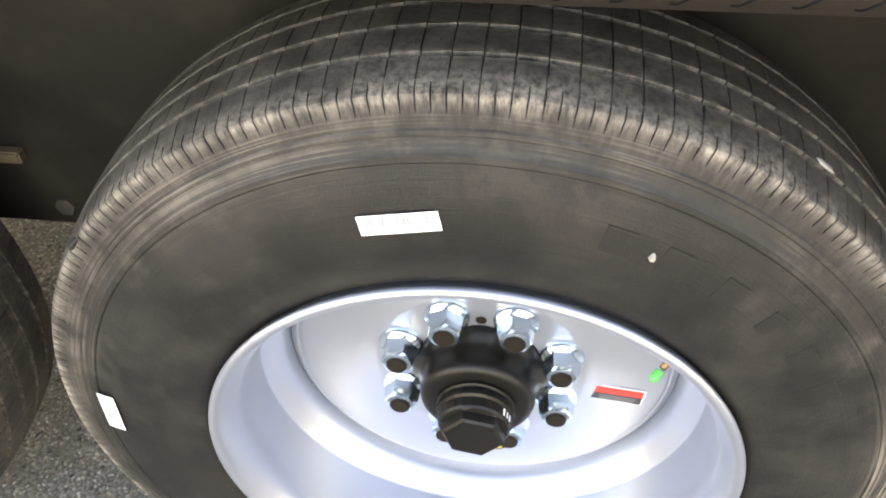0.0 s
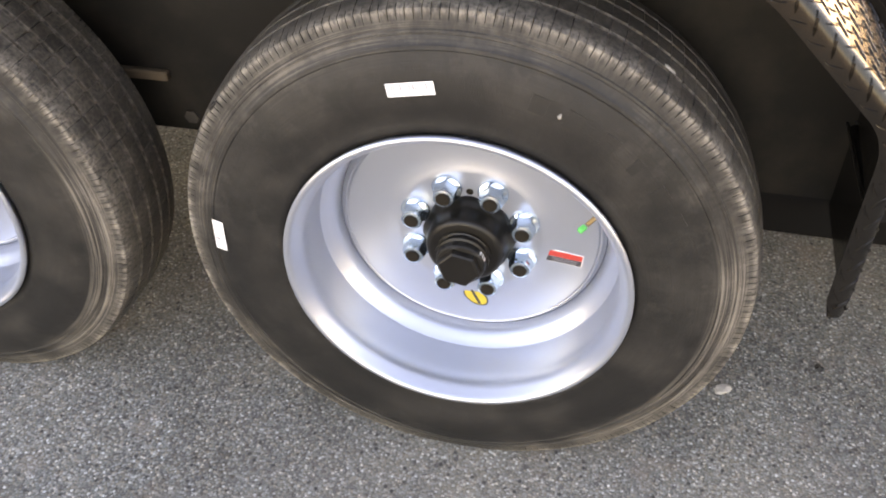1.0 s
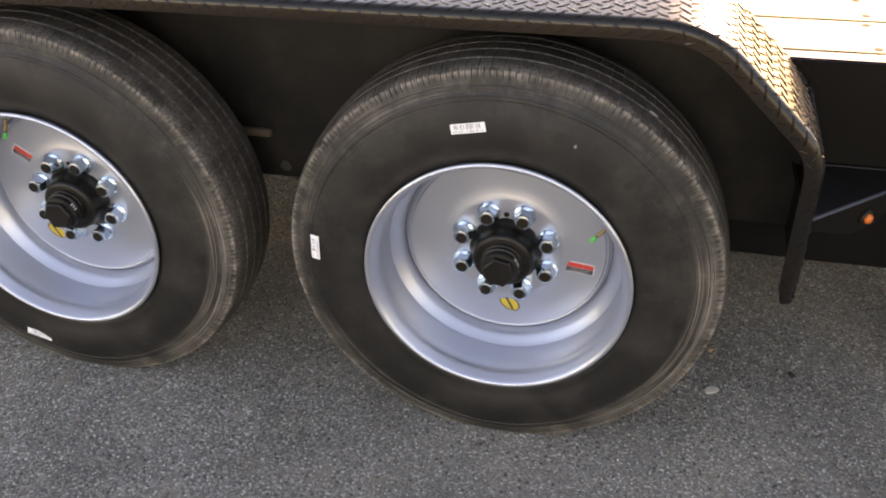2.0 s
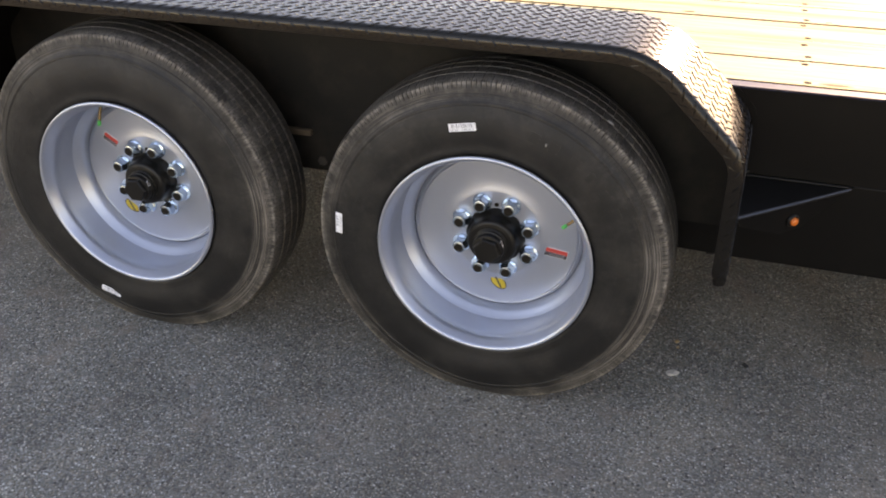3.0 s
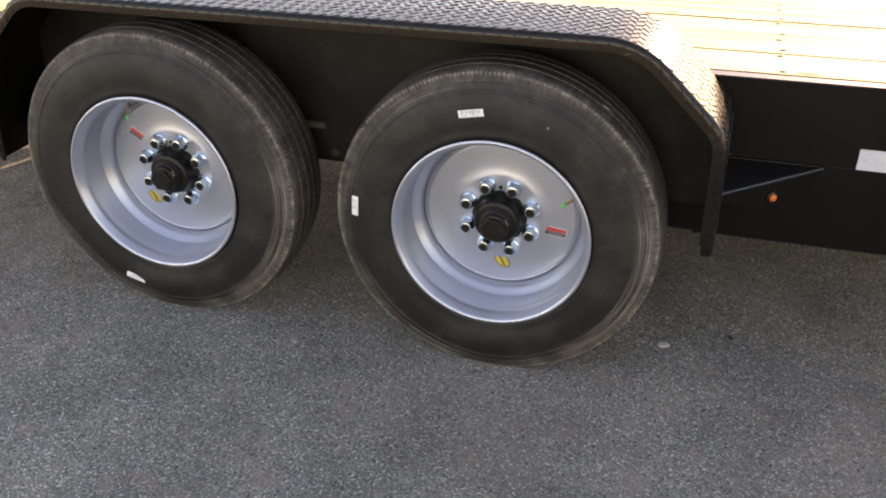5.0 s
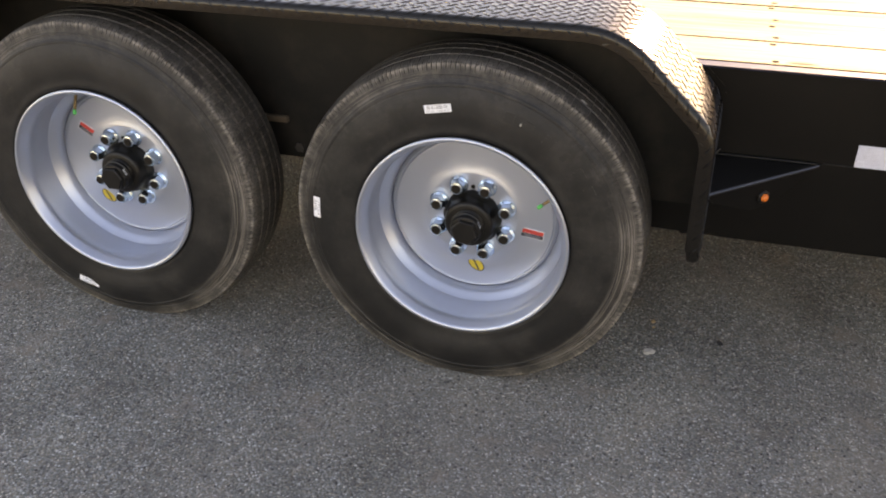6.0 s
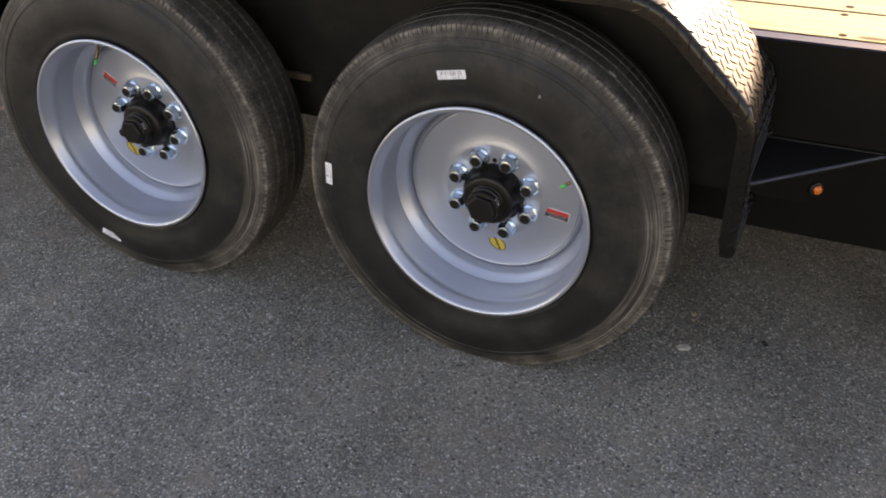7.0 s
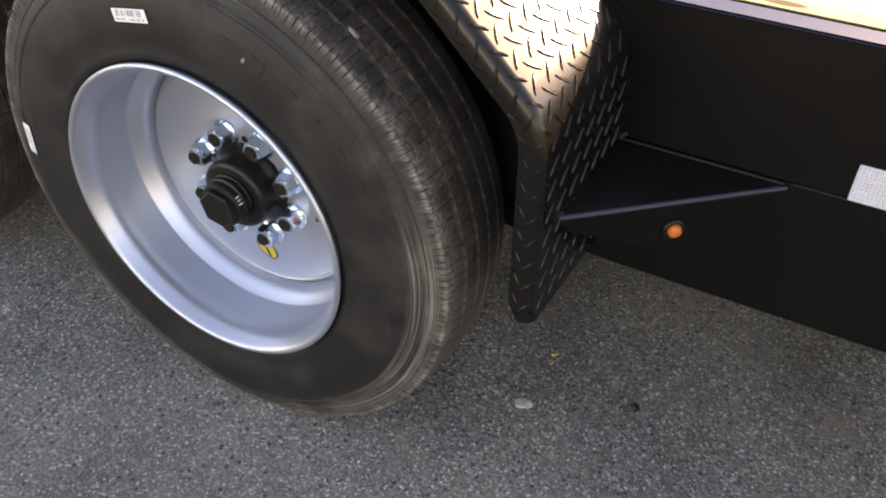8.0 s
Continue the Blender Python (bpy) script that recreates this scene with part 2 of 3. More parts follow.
ZINC = material("zinc", (0.56, 0.68, 0.78), 0.2, 1.0)[0]
STUD_END = material("stud_end", (0.014, 0.011, 0.008), 0.6, 0.0, 0.15)[0]
WHITE_LABEL = material("white_label", (0.75, 0.75, 0.77), 0.5)[0]
INK = material("ink", (0.03, 0.03, 0.035), 0.6)[0]
FADED_INK = material("faded_ink", (0.22, 0.22, 0.24), 0.6)[0]
RED_INK = material("red_ink", (0.5, 0.045, 0.035), 0.45)[0]
YELLOW = material("yellow_foil", (0.5, 0.36, 0.04), 0.4)[0]
GREEN = material("green_plastic", (0.03, 0.5, 0.12), 0.4)[0]
BRASS = material("dull_brass", (0.2, 0.13, 0.06), 0.45, 0.7)[0]
def reflective_tape():
    m, nt, b = material("reflective_tape", (0.5, 0.5, 0.55), 0.35)
    v = coords(nt, (1, 1, 1))
    cell = node(nt, "ShaderNodeTexVoronoi", Scale=230.0, Randomness=0.25)
    cell.feature = "DISTANCE_TO_EDGE"
    nt.links.new(v, cell.inputs["Vector"])
    worn = noise_tex(nt, v, 60, 4)
    c = mix(nt, ramp(nt, cell.outputs["Distance"], [(0.04, 1.0), (0.16, 0.0)]), (0.42, 0.42, 0.47), (0.60, 0.60, 0.64))
    nt.links.new(mix(nt, ramp(nt, worn, [(0.55, 0.0), (0.75, 0.4)]), c, (0.3, 0.29, 0.3)), b.inputs["Base Color"])
    return m


TAPE = reflective_tape()
SCREW = material("screw", (0.022, 0.015, 0.01), 0.7, 0.0, 0.05)[0]
# plank sides near black: the shade between boards put into their colour
SAWN = material("shaded_sawn_edge", (0.012, 0.012, 0.010), 0.9, 0.0, 0.02)[0]
OLD_STEEL = black_paint("old_steel", 0.55, 0.03, 0.5)
TAN_STEEL = material("tan_steel", (0.17, 0.125, 0.085), 0.5, 0.4)[0]
AMBER = material("amber_lens", (0.6, 0.13, 0.02), 0.25)[0]
CHIP = material("pale_chip", (0.33, 0.31, 0.28), 0.8)[0]
FOIL = material("gold_foil", (0.32, 0.22, 0.11), 0.5, 0.3)[0]
SCUFF = material("pale_rubber_scuff", (0.3, 0.28, 0.25), 0.8)[0]
# black rail's flange tops tinted bluer: sky glare put into the colour
RAIL_TOP = black_paint("sky_glare_rail_top", 0.5, 0.07, 0.05, 0.2)
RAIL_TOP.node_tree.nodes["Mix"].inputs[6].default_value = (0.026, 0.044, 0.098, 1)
TAR = material("tar_crumb", (0.012, 0.012, 0.012), 0.7)[0]


# ---- mesh helpers ----
def mesh_of(name, verts, faces, mat, smooth=True):
    me = bpy.data.meshes.new(name)
    me.from_pydata([tuple(v) for v in verts], [], faces)
    me.materials.append(mat)
    if smooth:
        me.polygons.foreach_set("use_smooth", [True] * len(me.polygons))
    me.update()
    return me


def part(name, me, parent, m=None, label=""):
    ob = new(name, me)
    ob.parent = parent
    if m is not None:
        ob.matrix_basis = m
    return tagged(ob, label)


def from_bm(name, bm, mat, smooth=False):
    me = bpy.data.meshes.new(name)
    bmesh.ops.recalc_face_normals(bm, faces=bm.faces)
    bm.to_mesh(me)
    bm.free()
    me.materials.append(mat)
    if smooth:
        me.polygons.foreach_set("use_smooth", [True] * len(me.polygons))
    return me


def box(name, lo, hi, mat, bevel=0.002, m=None):
    bm = bmesh.new()
    bmesh.ops.create_cube(bm, size=1)
    for v in bm.verts:
        v.co = Vector([lo[i] + (v.co[i] + 0.5) * (hi[i] - lo[i]) for i in range(3)])
    if bevel:
        bmesh.ops.bevel(bm, geom=bm.edges[:], offset=bevel, segments=2, affect="EDGES")
    if m is not None:
        bm.transform(m)
    return from_bm(name, bm, mat)


def prism(name, outline, lo, hi, mat, axis="y", bevel=0.001, m=None):
    """A plate of that outline, from lo to hi along the axis."""
    bm = bmesh.new()
    place = (lambda u, v, w: (u, w, v)) if axis == "y" else (lambda u, v, w: (u, v, w))
    f = bm.faces.new([bm.verts.new(place(u, v, lo)) for u, v in outline])
    g = bmesh.ops.extrude_face_region(bm, geom=[f])
    shift = Vector(place(0, 0, hi - lo))
    for el in g["geom"]:
        if isinstance(el, bmesh.types.BMVert):
            el.co += shift
    if bevel:
        bmesh.ops.bevel(bm, geom=bm.edges[:], offset=bevel, segments=1, affect="EDGES")
    if m is not None:
        bm.transform(m)
    return from_bm(name, bm, mat)


def lathe(name, profile, mat, n=96, closed=False, smooth=True):
    """Turns a profile of (y, r) round the y axis."""
    k = len(profile)
    verts = [(r * math.cos(2 * math.pi * i / n), y, r * math.sin(2 * math.pi * i / n)) for i in range(n) for y, r in profile]
    faces = []
    for i in range(n):
        j = (i + 1) % n
        for p in range(k if closed else k - 1):
            q = (p + 1) % k
            faces.append((i * k + p, i * k + q, j * k + q, j * k + p))
    me = mesh_of(name, verts, faces, mat, smooth)
    bm = bmesh.new()
    bm.from_mesh(me)
    bmesh.ops.remove_doubles(bm, verts=bm.verts, dist=1e-6)
    bmesh.ops.recalc_face_normals(bm, faces=bm.faces)
    bm.to_mesh(me)
    bm.free()
    return me


def spline(points, steps):
    """Catmull-Rom through (y, r) points."""
    out = []
    p = [points[0], *points, points[-1]]
    for i in range(1, len(p) - 2):
        for s in range(steps):
            t = s / steps
            out.append(tuple(0.5 * (2 * p[i][k] + (p[i + 1][k] - p[i - 1][k]) * t + (2 * p[i - 1][k] - 5 * p[i][k] + 4 * p[i + 1][k] - p[i + 2][k]) * t * t
                                    + (3 * p[i][k] - p[i - 1][k] - 3 * p[i + 1][k] + p[i + 2][k]) * t ** 3) for k in (0, 1)))
    return out + [points[-1]]


# ---- ground ----
AXLE_Z, SPREAD = 0.3685, 0.862
ground = tagged(new("ground", mesh_of("ground", [(-400, -400, 0), (400, -400, 0), (400, 400, 0), (-400, 400, 0)], [(0, 1, 2, 3)], ASPHALT, False)),
                "worn grey asphalt lot with fine pale aggregate", "asphalt ground", kind="structure")

# ---- trailer ----
trailer = tagged(new("flatbed_trailer"), "black steel tandem-axle flatbed trailer with new pine deck", "trailer")
# the body sits about one degree nose-down on level axles
BODY = Matrix.Translation((0.45, 0, 0.7)) @ Matrix.Rotation(radians(-0.95), 4, "Y") @ Matrix.Translation((-0.45, 0, -0.7))
FRONT_X, BACK_X = -4.6, 2.9
WEB, FAR = 0.17, 2.05


def channel_beam(name, x0, x1, y, z0, z1, side):
    """A C-channel along x; its web outside at y, its flanges towards side."""
    w, t = 0.036 * side, 0.007 * side
    outline = [(y, z0), (y + w, z0), (y + w, z0 + 0.008), (y + t, z0 + 0.012), (y + t, z1 - 0.012), (y + w, z1 - 0.008), (y + w, z1), (y, z1)]
    bm = bmesh.new()
    f = bm.faces.new([bm.verts.new((x0, u, v)) for u, v in outline])
    g = bmesh.ops.extrude_face_region(bm, geom=[f])
    for el in g["geom"]:
        if isinstance(el, bmesh.types.BMVert):
            el.co.x = x1
    bmesh.ops.bevel(bm, geom=[ed for ed in bm.edges if abs(ed.verts[0].co.x - ed.verts[1].co.x) > 1], offset=0.0025, segments=2, affect="EDGES")
    bm.normal_update()
    # upper flange faces take the colour that carries the sky glare
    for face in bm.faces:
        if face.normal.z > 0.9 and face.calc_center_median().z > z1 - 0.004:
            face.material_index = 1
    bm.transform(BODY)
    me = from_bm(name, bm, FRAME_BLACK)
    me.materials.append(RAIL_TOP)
    return me


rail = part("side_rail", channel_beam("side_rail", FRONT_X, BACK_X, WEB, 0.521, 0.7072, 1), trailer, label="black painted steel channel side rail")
# far rail is split by an added, unseen slot that passes a sun strip
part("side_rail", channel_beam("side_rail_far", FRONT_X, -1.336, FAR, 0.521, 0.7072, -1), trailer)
part("lower_beam", prism("lower_beam", [(-1.40, 0.519), (-1.40, 0.392), (0.24, 0.392), (0.30, 0.322), (0.52, 0.318), (1.9, 0.318), (1.9, 0.519)], WEB + 0.002, WEB + 0.05, FRAME_BLACK, bevel=0.0015, m=BODY), trailer)
part("lower_beam", prism("lower_beam_far", [(-1.20, 0.519), (-1.20, 0.392), (0.24, 0.392), (0.30, 0.322), (0.52, 0.318), (2.89, 0.318), (2.89, 0.519)], FAR - 0.05, FAR - 0.002, FRAME_BLACK, bevel=0.0015, m=BODY), trailer)
# added, unseen plate that blocks far-side light from reaching under the trailer
part("far_light_block", prism("far_light_block", [(-1.18, 0.390), (0.24, 0.055), (2.89, 0.055), (2.89, 0.390)], FAR - 0.075, FAR - 0.055, FRAME_BLACK, bevel=0.0015, m=BODY), trailer, label="plain black plate added on the unseen far side to block light")
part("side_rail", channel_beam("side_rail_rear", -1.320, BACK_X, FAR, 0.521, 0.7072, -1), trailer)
for k in range(12):
    x = FRONT_X + 0.3 + k * 0.61
    part("cross_member", box("cross_member", (x - 0.03, WEB + 0.04, 0.60), (x + 0.03, FAR - 0.04, 0.672), FRAME_BLACK, 0.002, BODY), trailer)

# wheels


def tyre_mesh():
    mid = 0.010
    wall = spline([(-0.070, 0.221), (-0.081, 0.2265), (-0.0870, 0.2325), (-0.0900, 0.240), (-0.0895, 0.250), (-0.0910, 0.268), (-0.0912, 0.286), (-0.0890, 0.305), (-0.0850, 0.322)], 2)
    wall += [(-0.0822, 0.3310), (-0.0830, 0.3325), (-0.0820, 0.3365), (-0.0798, 0.3385), (-0.0768, 0.3480), (-0.0774, 0.3490), (-0.0765, 0.3520), (-0.0745, 0.3530),
             (-0.0726, 0.3610), (-0.0712, 0.3680), (-0.0704, 0.3715), (-0.0692, 0.3738), (-0.0668, 0.3752), (-0.0590, 0.3768)]
    half, groove, rib, deep = 0.076, 0.0048, 0.0262, 0.0075
    y = -half + 0.0275
    tread = []
    crown = lambda v: 0.3832 - 0.0058 * (v / half) ** 2
    for g in range(4):
        tread += [("edge", y - 0.007), ("lip", y - 0.0003), ("lip", y), ("floor", y + 0.0010), ("floor", y + groove - 0.0010), ("lip", y + groove), ("lip", y + groove + 0.0003), ("edge", y + groove + 0.007)]
        y += groove + rib
    prof = [(yy, rr, {0.3680: 0.5, 0.3715: 1.0, 0.3738: 1.0, 0.3752: 1.0}.get(rr, 0.0)) for yy, rr in wall]
    for kind, v in tread:
        prof.append((mid + v, crown(v) - (deep if kind == "floor" else 0.0), {"edge": 0.5, "lip": 1.0, "floor": 0.0}[kind]))
    prof += [(2 * mid - yy, rr, s) for yy, rr, s in reversed(prof[:len(wall)])]
    pitches, cuts = 240, (0.0, 0.02, 0.10, 0.12)
    n, k = pitches * len(cuts), len(prof)
    verts, faces = [], []
    for i in range(n):
        th = 2 * math.pi * (i // len(cuts) + cuts[i % len(cuts)]) / pitches
        cut = 0.0042 if i % len(cuts) in (1, 2) else 0.0
        wave = 0.0017 * math.sin(th * 120)
        every = 1 if (i // len(cuts)) % 2 == 0 else 0
        low = max(0.0, -math.sin(th)) ** 14
        for p, (yy, rr, s) in enumerate(prof):
            r = rr - cut * s * (1 if p < len(wall) or p >= k - len(wall) else every)
            side = -1 if yy < mid else 1
            if len(wall) <= p < k - len(wall):
                yy += wave
            else:
                yy -= side * cut * s * 0.7
            if 0.24 < rr < 0.372:
                yy += side * 0.007 * low * math.sin((rr - 0.24) / 0.132 * math.pi)
            z = r * math.sin(th)
            verts.append((r * math.cos(th), yy, max(z, -AXLE_Z + 0.0008 * (1 - s))))
    for i in range(n):
        j = (i + 1) % n
        for p in range(k - 1):
            faces.append((i * k + p, j * k + p, j * k + p + 1, i * k + p + 1))
    me = mesh_of("tyre", verts, faces, RUBBER)
    me.set_sharp_from_angle(angle=radians(32))
    return me


def letter_block(w, h):
    """One worn raised letter of the sidewall, too worn to read: a plain block."""
    verts = []
    for y in (-0.0840, -0.0892):
        for d_, r in ((-w / 2, 0.288), (w / 2, 0.288), (w / 2, 0.288 + h), (-w / 2, 0.288 + h)):
            q = radians(d_ * (1 if y > -0.0860 else 0.9))
            verts.append((r * math.cos(q), y - (0.0023 if r < 0.29 else 0.0), r * math.sin(q)))
    return mesh_of("raised_letter", verts, [(4, 5, 6, 7), (0, 1, 5, 4), (1, 2, 6, 5), (2, 3, 7, 6), (3, 0, 4, 7)], CLEAN_RUBBER, False)


RIM = ([(-0.080, 0.2245), (-0.0880, 0.2268)] + spline([(-0.0890, 0.2292), (-0.0922, 0.2308), (-0.0955, 0.2300), (-0.0970, 0.2268), (-0.0958, 0.2232), (-0.0925, 0.2206), (-0.0890, 0.2188), (-0.0845, 0.2166), (-0.0795, 0.2142), (-0.0745, 0.2124), (-0.0690, 0.2114), (-0.0620, 0.2113),
       (-0.0480, 0.2124), (-0.0200, 0.2112), (-0.0060, 0.2106), (-0.0030, 0.2102), (-0.0010, 0.2088), (0.0040, 0.2046), (0.0100, 0.1990), (0.0150, 0.1950), (0.0205, 0.1922), (0.0270, 0.1908), (0.0340, 0.1902), (0.0440, 0.1900)], 3))
RIM_BACK = [(0.070, 0.190), (0.090, 0.205), (0.100, 0.222), (0.110, 0.231), (0.107, 0.234), (0.095, 0.226), (0.082, 0.210), (0.064, 0.196), (0.040, 0.196), (0.018, 0.2145), (-0.04, 0.222)]
# the disc is nearly flat, with a low raised seat for the nuts and a weld fillet round its edge
DISC = spline([(0.0440, 0.1904), (0.0350, 0.1900), (0.0318, 0.1882), (0.0305, 0.1862), (0.0282, 0.1840), (0.0272, 0.1822), (0.0280, 0.1806), (0.0262, 0.1788), (0.0246, 0.1760), (0.0242, 0.1600), (0.0238, 0.1400), (0.0232, 0.1240), (0.0218, 0.1120), (0.0203, 0.1040), (0.0198, 0.0960), (0.0198, 0.0560)], 4) + [(0.036, 0.0555), (0.040, 0.10), (0.052, 0.14), (0.054, 0.187)]

HUB = spline([(0.034, 0.0650), (0.0200, 0.0645), (0.0150, 0.0618), (0.0100, 0.0578), (0.0040, 0.0556), (-0.0090, 0.0542), (-0.0142, 0.0518), (-0.0168, 0.0475), (-0.0175, 0.0425)], 3) + [(-0.0180, 0.0405), (-0.0180, 0.0370)]
CAP = [(-0.015, 0.0372), (-0.0215, 0.0378), (-0.0228, 0.0355), (-0.0250, 0.0355), (-0.0270, 0.0370), (-0.0315, 0.0370), (-0.0330, 0.0342), (-0.0420, 0.0335), (-0.0440, 0.0318)]


def hub_mesh():
    """The cast hub: a turned body whose foot swells into eight lobes between the studs."""
    me = lathe("hub", HUB, HUB_BLACK, 96)
    for v in me.vertices:
        r = math.hypot(v.co.x, v.co.z)
        f = min(1.0, max(0.0, (v.co.y + 0.004) / 0.016))
        k = 1 + 0.025 * f * math.cos(8 * (math.atan2(v.co.z, v.co.x) - radians(45.3)))
        v.co.x, v.co.z = v.co.x * k, v.co.z * k
    return me


def hex_nut(name, profile, mat, hexed, corners=6):
    """A turned profile of (y, r) whose points flagged in hexed are squared to a hexagon."""
    n = corners * 4
    k = len(profile)
    verts = []
    for i in range(n):
        q = 2 * math.pi * i / n
        flat = math.cos(math.pi / corners) / math.cos((q % (2 * math.pi / corners)) - math.pi / corners)
        for (y, r), h in zip(profile, hexed):
            rr = r * (1 + h * (flat - 1))
            verts.append((rr * math.cos(q), y, rr * math.sin(q)))
    faces = [(i * k + p, i * k + p + 1, ((i + 1) % n) * k + p + 1, ((i + 1) % n) * k + p) for i in range(n) for p in range(k - 1)]
    faces.append(tuple(i * k + k - 1 for i in range(n)))
    me = mesh_of(name, verts, faces, mat, False)
    bm = bmesh.new()
    bm.from_mesh(me)
    bmesh.ops.recalc_face_normals(bm, faces=bm.faces)
    bm.to_mesh(me)
    bm.free()
    return me


TYRE = tyre_mesh()
LETTER, NARROW_LETTER = letter_block(4.2, 0.020), letter_block(2.6, 0.020)
BARREL = lathe("rim_barrel", RIM + RIM_BACK, SILVER, 128, True)
DISC_ME = lathe("wheel_disc", DISC, SILVER, 128, True)
HUB_ME = hub_mesh()
CAP_ME = hex_nut("hub_cap", CAP + [(-0.0450, 0.0300), (-0.0535, 0.0295), (-0.0555, 0.0270)], HUB_BLACK, [0] * len(CAP) + [1, 1, 1])
NUT_ME = hex_nut("lug_nut", [(0.0202, 0.0210), (0.0172, 0.0213), (0.0152, 0.0203), (0.0118, 0.0176), (0.0010, 0.0170), (-0.0042, 0.0157), (-0.0068, 0.0136), (-0.0076, 0.0102)], ZINC, [0, 0, 0, 1, 1, 0.6, 0, 0])
STUD_ME = hex_nut("stud", [(0.0150, 0.0099), (-0.0090, 0.0099), (-0.0104, 0.0088)], STUD_END, [0, 0, 0])


def flat_label(name, w, h, mat, thick=0.0006, at=(0, 0)):
    """A sticker facing -y, centred on at in its own x and z."""
    return box(name, (at[0] - w / 2, -thick, at[1] - h / 2), (at[0] + w / 2, 0.0, at[1] + h / 2), mat, 0)


def on_wheel(r, deg, y, turn):
    """A pose on the wheel's face at radius r and angle; turn: degrees of the sticker's own x from the wheel's."""
    return Matrix.Translation((r * math.cos(radians(deg)), y, r * math.sin(radians(deg)))) @ Matrix.Rotation(radians(-turn), 4, "Y")


def tyre_label(wheel, r, deg, y, w, h, turn, lean):
    lab = part("tyre_label", flat_label("tyre_label", w, h, WHITE_LABEL), wheel, on_wheel(r, deg, y, turn) @ Matrix.Rotation(radians(lean), 4, "X"), "white paper label with a worn barcode")
    return lab


def label_ink(wheel, r, deg, y, turn, lean, w, h, seed):
    """Illegible print: rows of short bars."""
    rnd = random.Random(seed)
    bm = bmesh.new()
    for z0, z1, start, stop, odds in ((-h * 0.38, -h * 0.20, -0.42, 0.42, 0.8), (-h * 0.05, h * 0.40, -0.38, 0.36, 0.7)):
        x = w * start
        while x < w * stop:
            bw = rnd.choice((0.0005, 0.0008, 0.0013))
            if rnd.random() < odds:
                bmesh.ops.create_cube(bm, size=1, matrix=Matrix.Translation((x, -0.0009, (z0 + z1) / 2)) @ Matrix.Diagonal((bw, 0.0003, z1 - z0, 1)))
            x += bw + 0.0012
    part("print", from_bm("print", bm, FADED_INK), wheel, on_wheel(r, deg, y, turn) @ Matrix.Rotation(radians(lean), 4, "X"))


def make_wheel(x, first_lug, valve_deg, red_r, red_deg, oval_deg, labels, spin):
    wheel = part("wheel", DISC_ME, trailer, Matrix.Translation((x, 0, AXLE_Z)), "silver painted steel wheel with eight zinc lug nuts")
    part("rim", BARREL, wheel)
    part("tyre", TYRE, wheel, None, "black radial trailer tyre with dusty brown shoulder")
    for deg in (72, 64, 55, 47, 38, 30):
        part("raised_letter", LETTER if deg != 47 else NARROW_LETTER, wheel, Matrix.Rotation(radians(-deg - spin), 4, "Y"))
    part("hub", HUB_ME, wheel, Matrix.Translation((0, -0.004, -0.003)), "black cast hub")
    part("hub_cap", CAP_ME, wheel, Matrix.Translation((0, -0.004, -0.003)) @ Matrix.Rotation(radians(11 + spin), 4, "Y"), "black oil cap with hexagonal end")
    for k, w in enumerate((0.0022, 0.0016, 0.0022)):
        spot = Matrix.Translation((0, -0.004, -0.003)) @ Matrix.Rotation(radians(-38 + 9 * k), 4, "Y") @ Matrix.Translation((0.0339, -0.0375, 0))
        part("cap_mark", box("cap_mark", (-0.0002, -0.0032, -w / 2), (0.0004, 0.0032, w / 2), WHITE_LABEL, 0), wheel, spot)
    for k in range(8):
        q = radians(first_lug + 45 * k)
        at = Matrix.Translation((0.08255 * math.cos(q), 0, 0.08255 * math.sin(q) - 0.003))
        part("lug_nut", NUT_ME, wheel, at @ Matrix.Rotation(radians(17 * k + spin), 4, "Y"), "bright zinc flange nut")
        part("stud", STUD_ME, wheel, at)
    # flat near-black disc painted for the shade inside the locating hole
    hole = lathe("hole_shade_disc", [(0.0192, 0.0052), (0.0193, 0.0001)], STUD_END, 16)
    part("hole_shade_disc", hole, wheel, on_wheel(0.0705, first_lug + 67.8, 0.0, 0))
    # valve stem leaning in from the barrel
    q = radians(valve_deg)
    foot, tip = Vector((0.205 * math.cos(q), 0.016, 0.205 * math.sin(q))), Vector((0.1690 * math.cos(q), -0.024, 0.1690 * math.sin(q)))
    turn = (tip - foot).to_track_quat("Y", "Z").to_matrix().to_4x4()
    part("valve_stem", lathe("valve_stem", [(0.0, 0.0001), (0.0, 0.0045), (0.008, 0.0045), (0.009, 0.0034), (0.046, 0.0032), (0.046, 0.0001)], BRASS, 16), wheel, Matrix.Translation(foot) @ turn, "brass valve stem")
    part("valve_cap", lathe("valve_cap", [(0.0, 0.0042), (0.009, 0.0042), (0.0105, 0.003), (0.0105, 0.0001)], GREEN, 16), wheel, Matrix.Translation(tip - (tip - foot).normalized() * 0.004) @ turn, "bright green valve cap")
    # rectangular warning label, long side along the radius
    flip = red_deg if abs(red_deg) < 90 else red_deg - 180
    face = on_wheel(red_r, red_deg, 0.0232, flip + 5)
    red = part("warning_label", flat_label("warning_label", 0.052, 0.022, WHITE_LABEL), wheel, face, "small red and black warning label")
    part("red_panel", flat_label("red_panel", 0.049, 0.0095, RED_INK, 0.0004, (0, 0.0048)), wheel, face @ Matrix.Translation((0, -0.0007, 0)))
    part("dark_panel", flat_label("dark_panel", 0.049, 0.0092, INK, 0.0004, (0, -0.0051)), wheel, face @ Matrix.Translation((0, -0.0007, 0)))
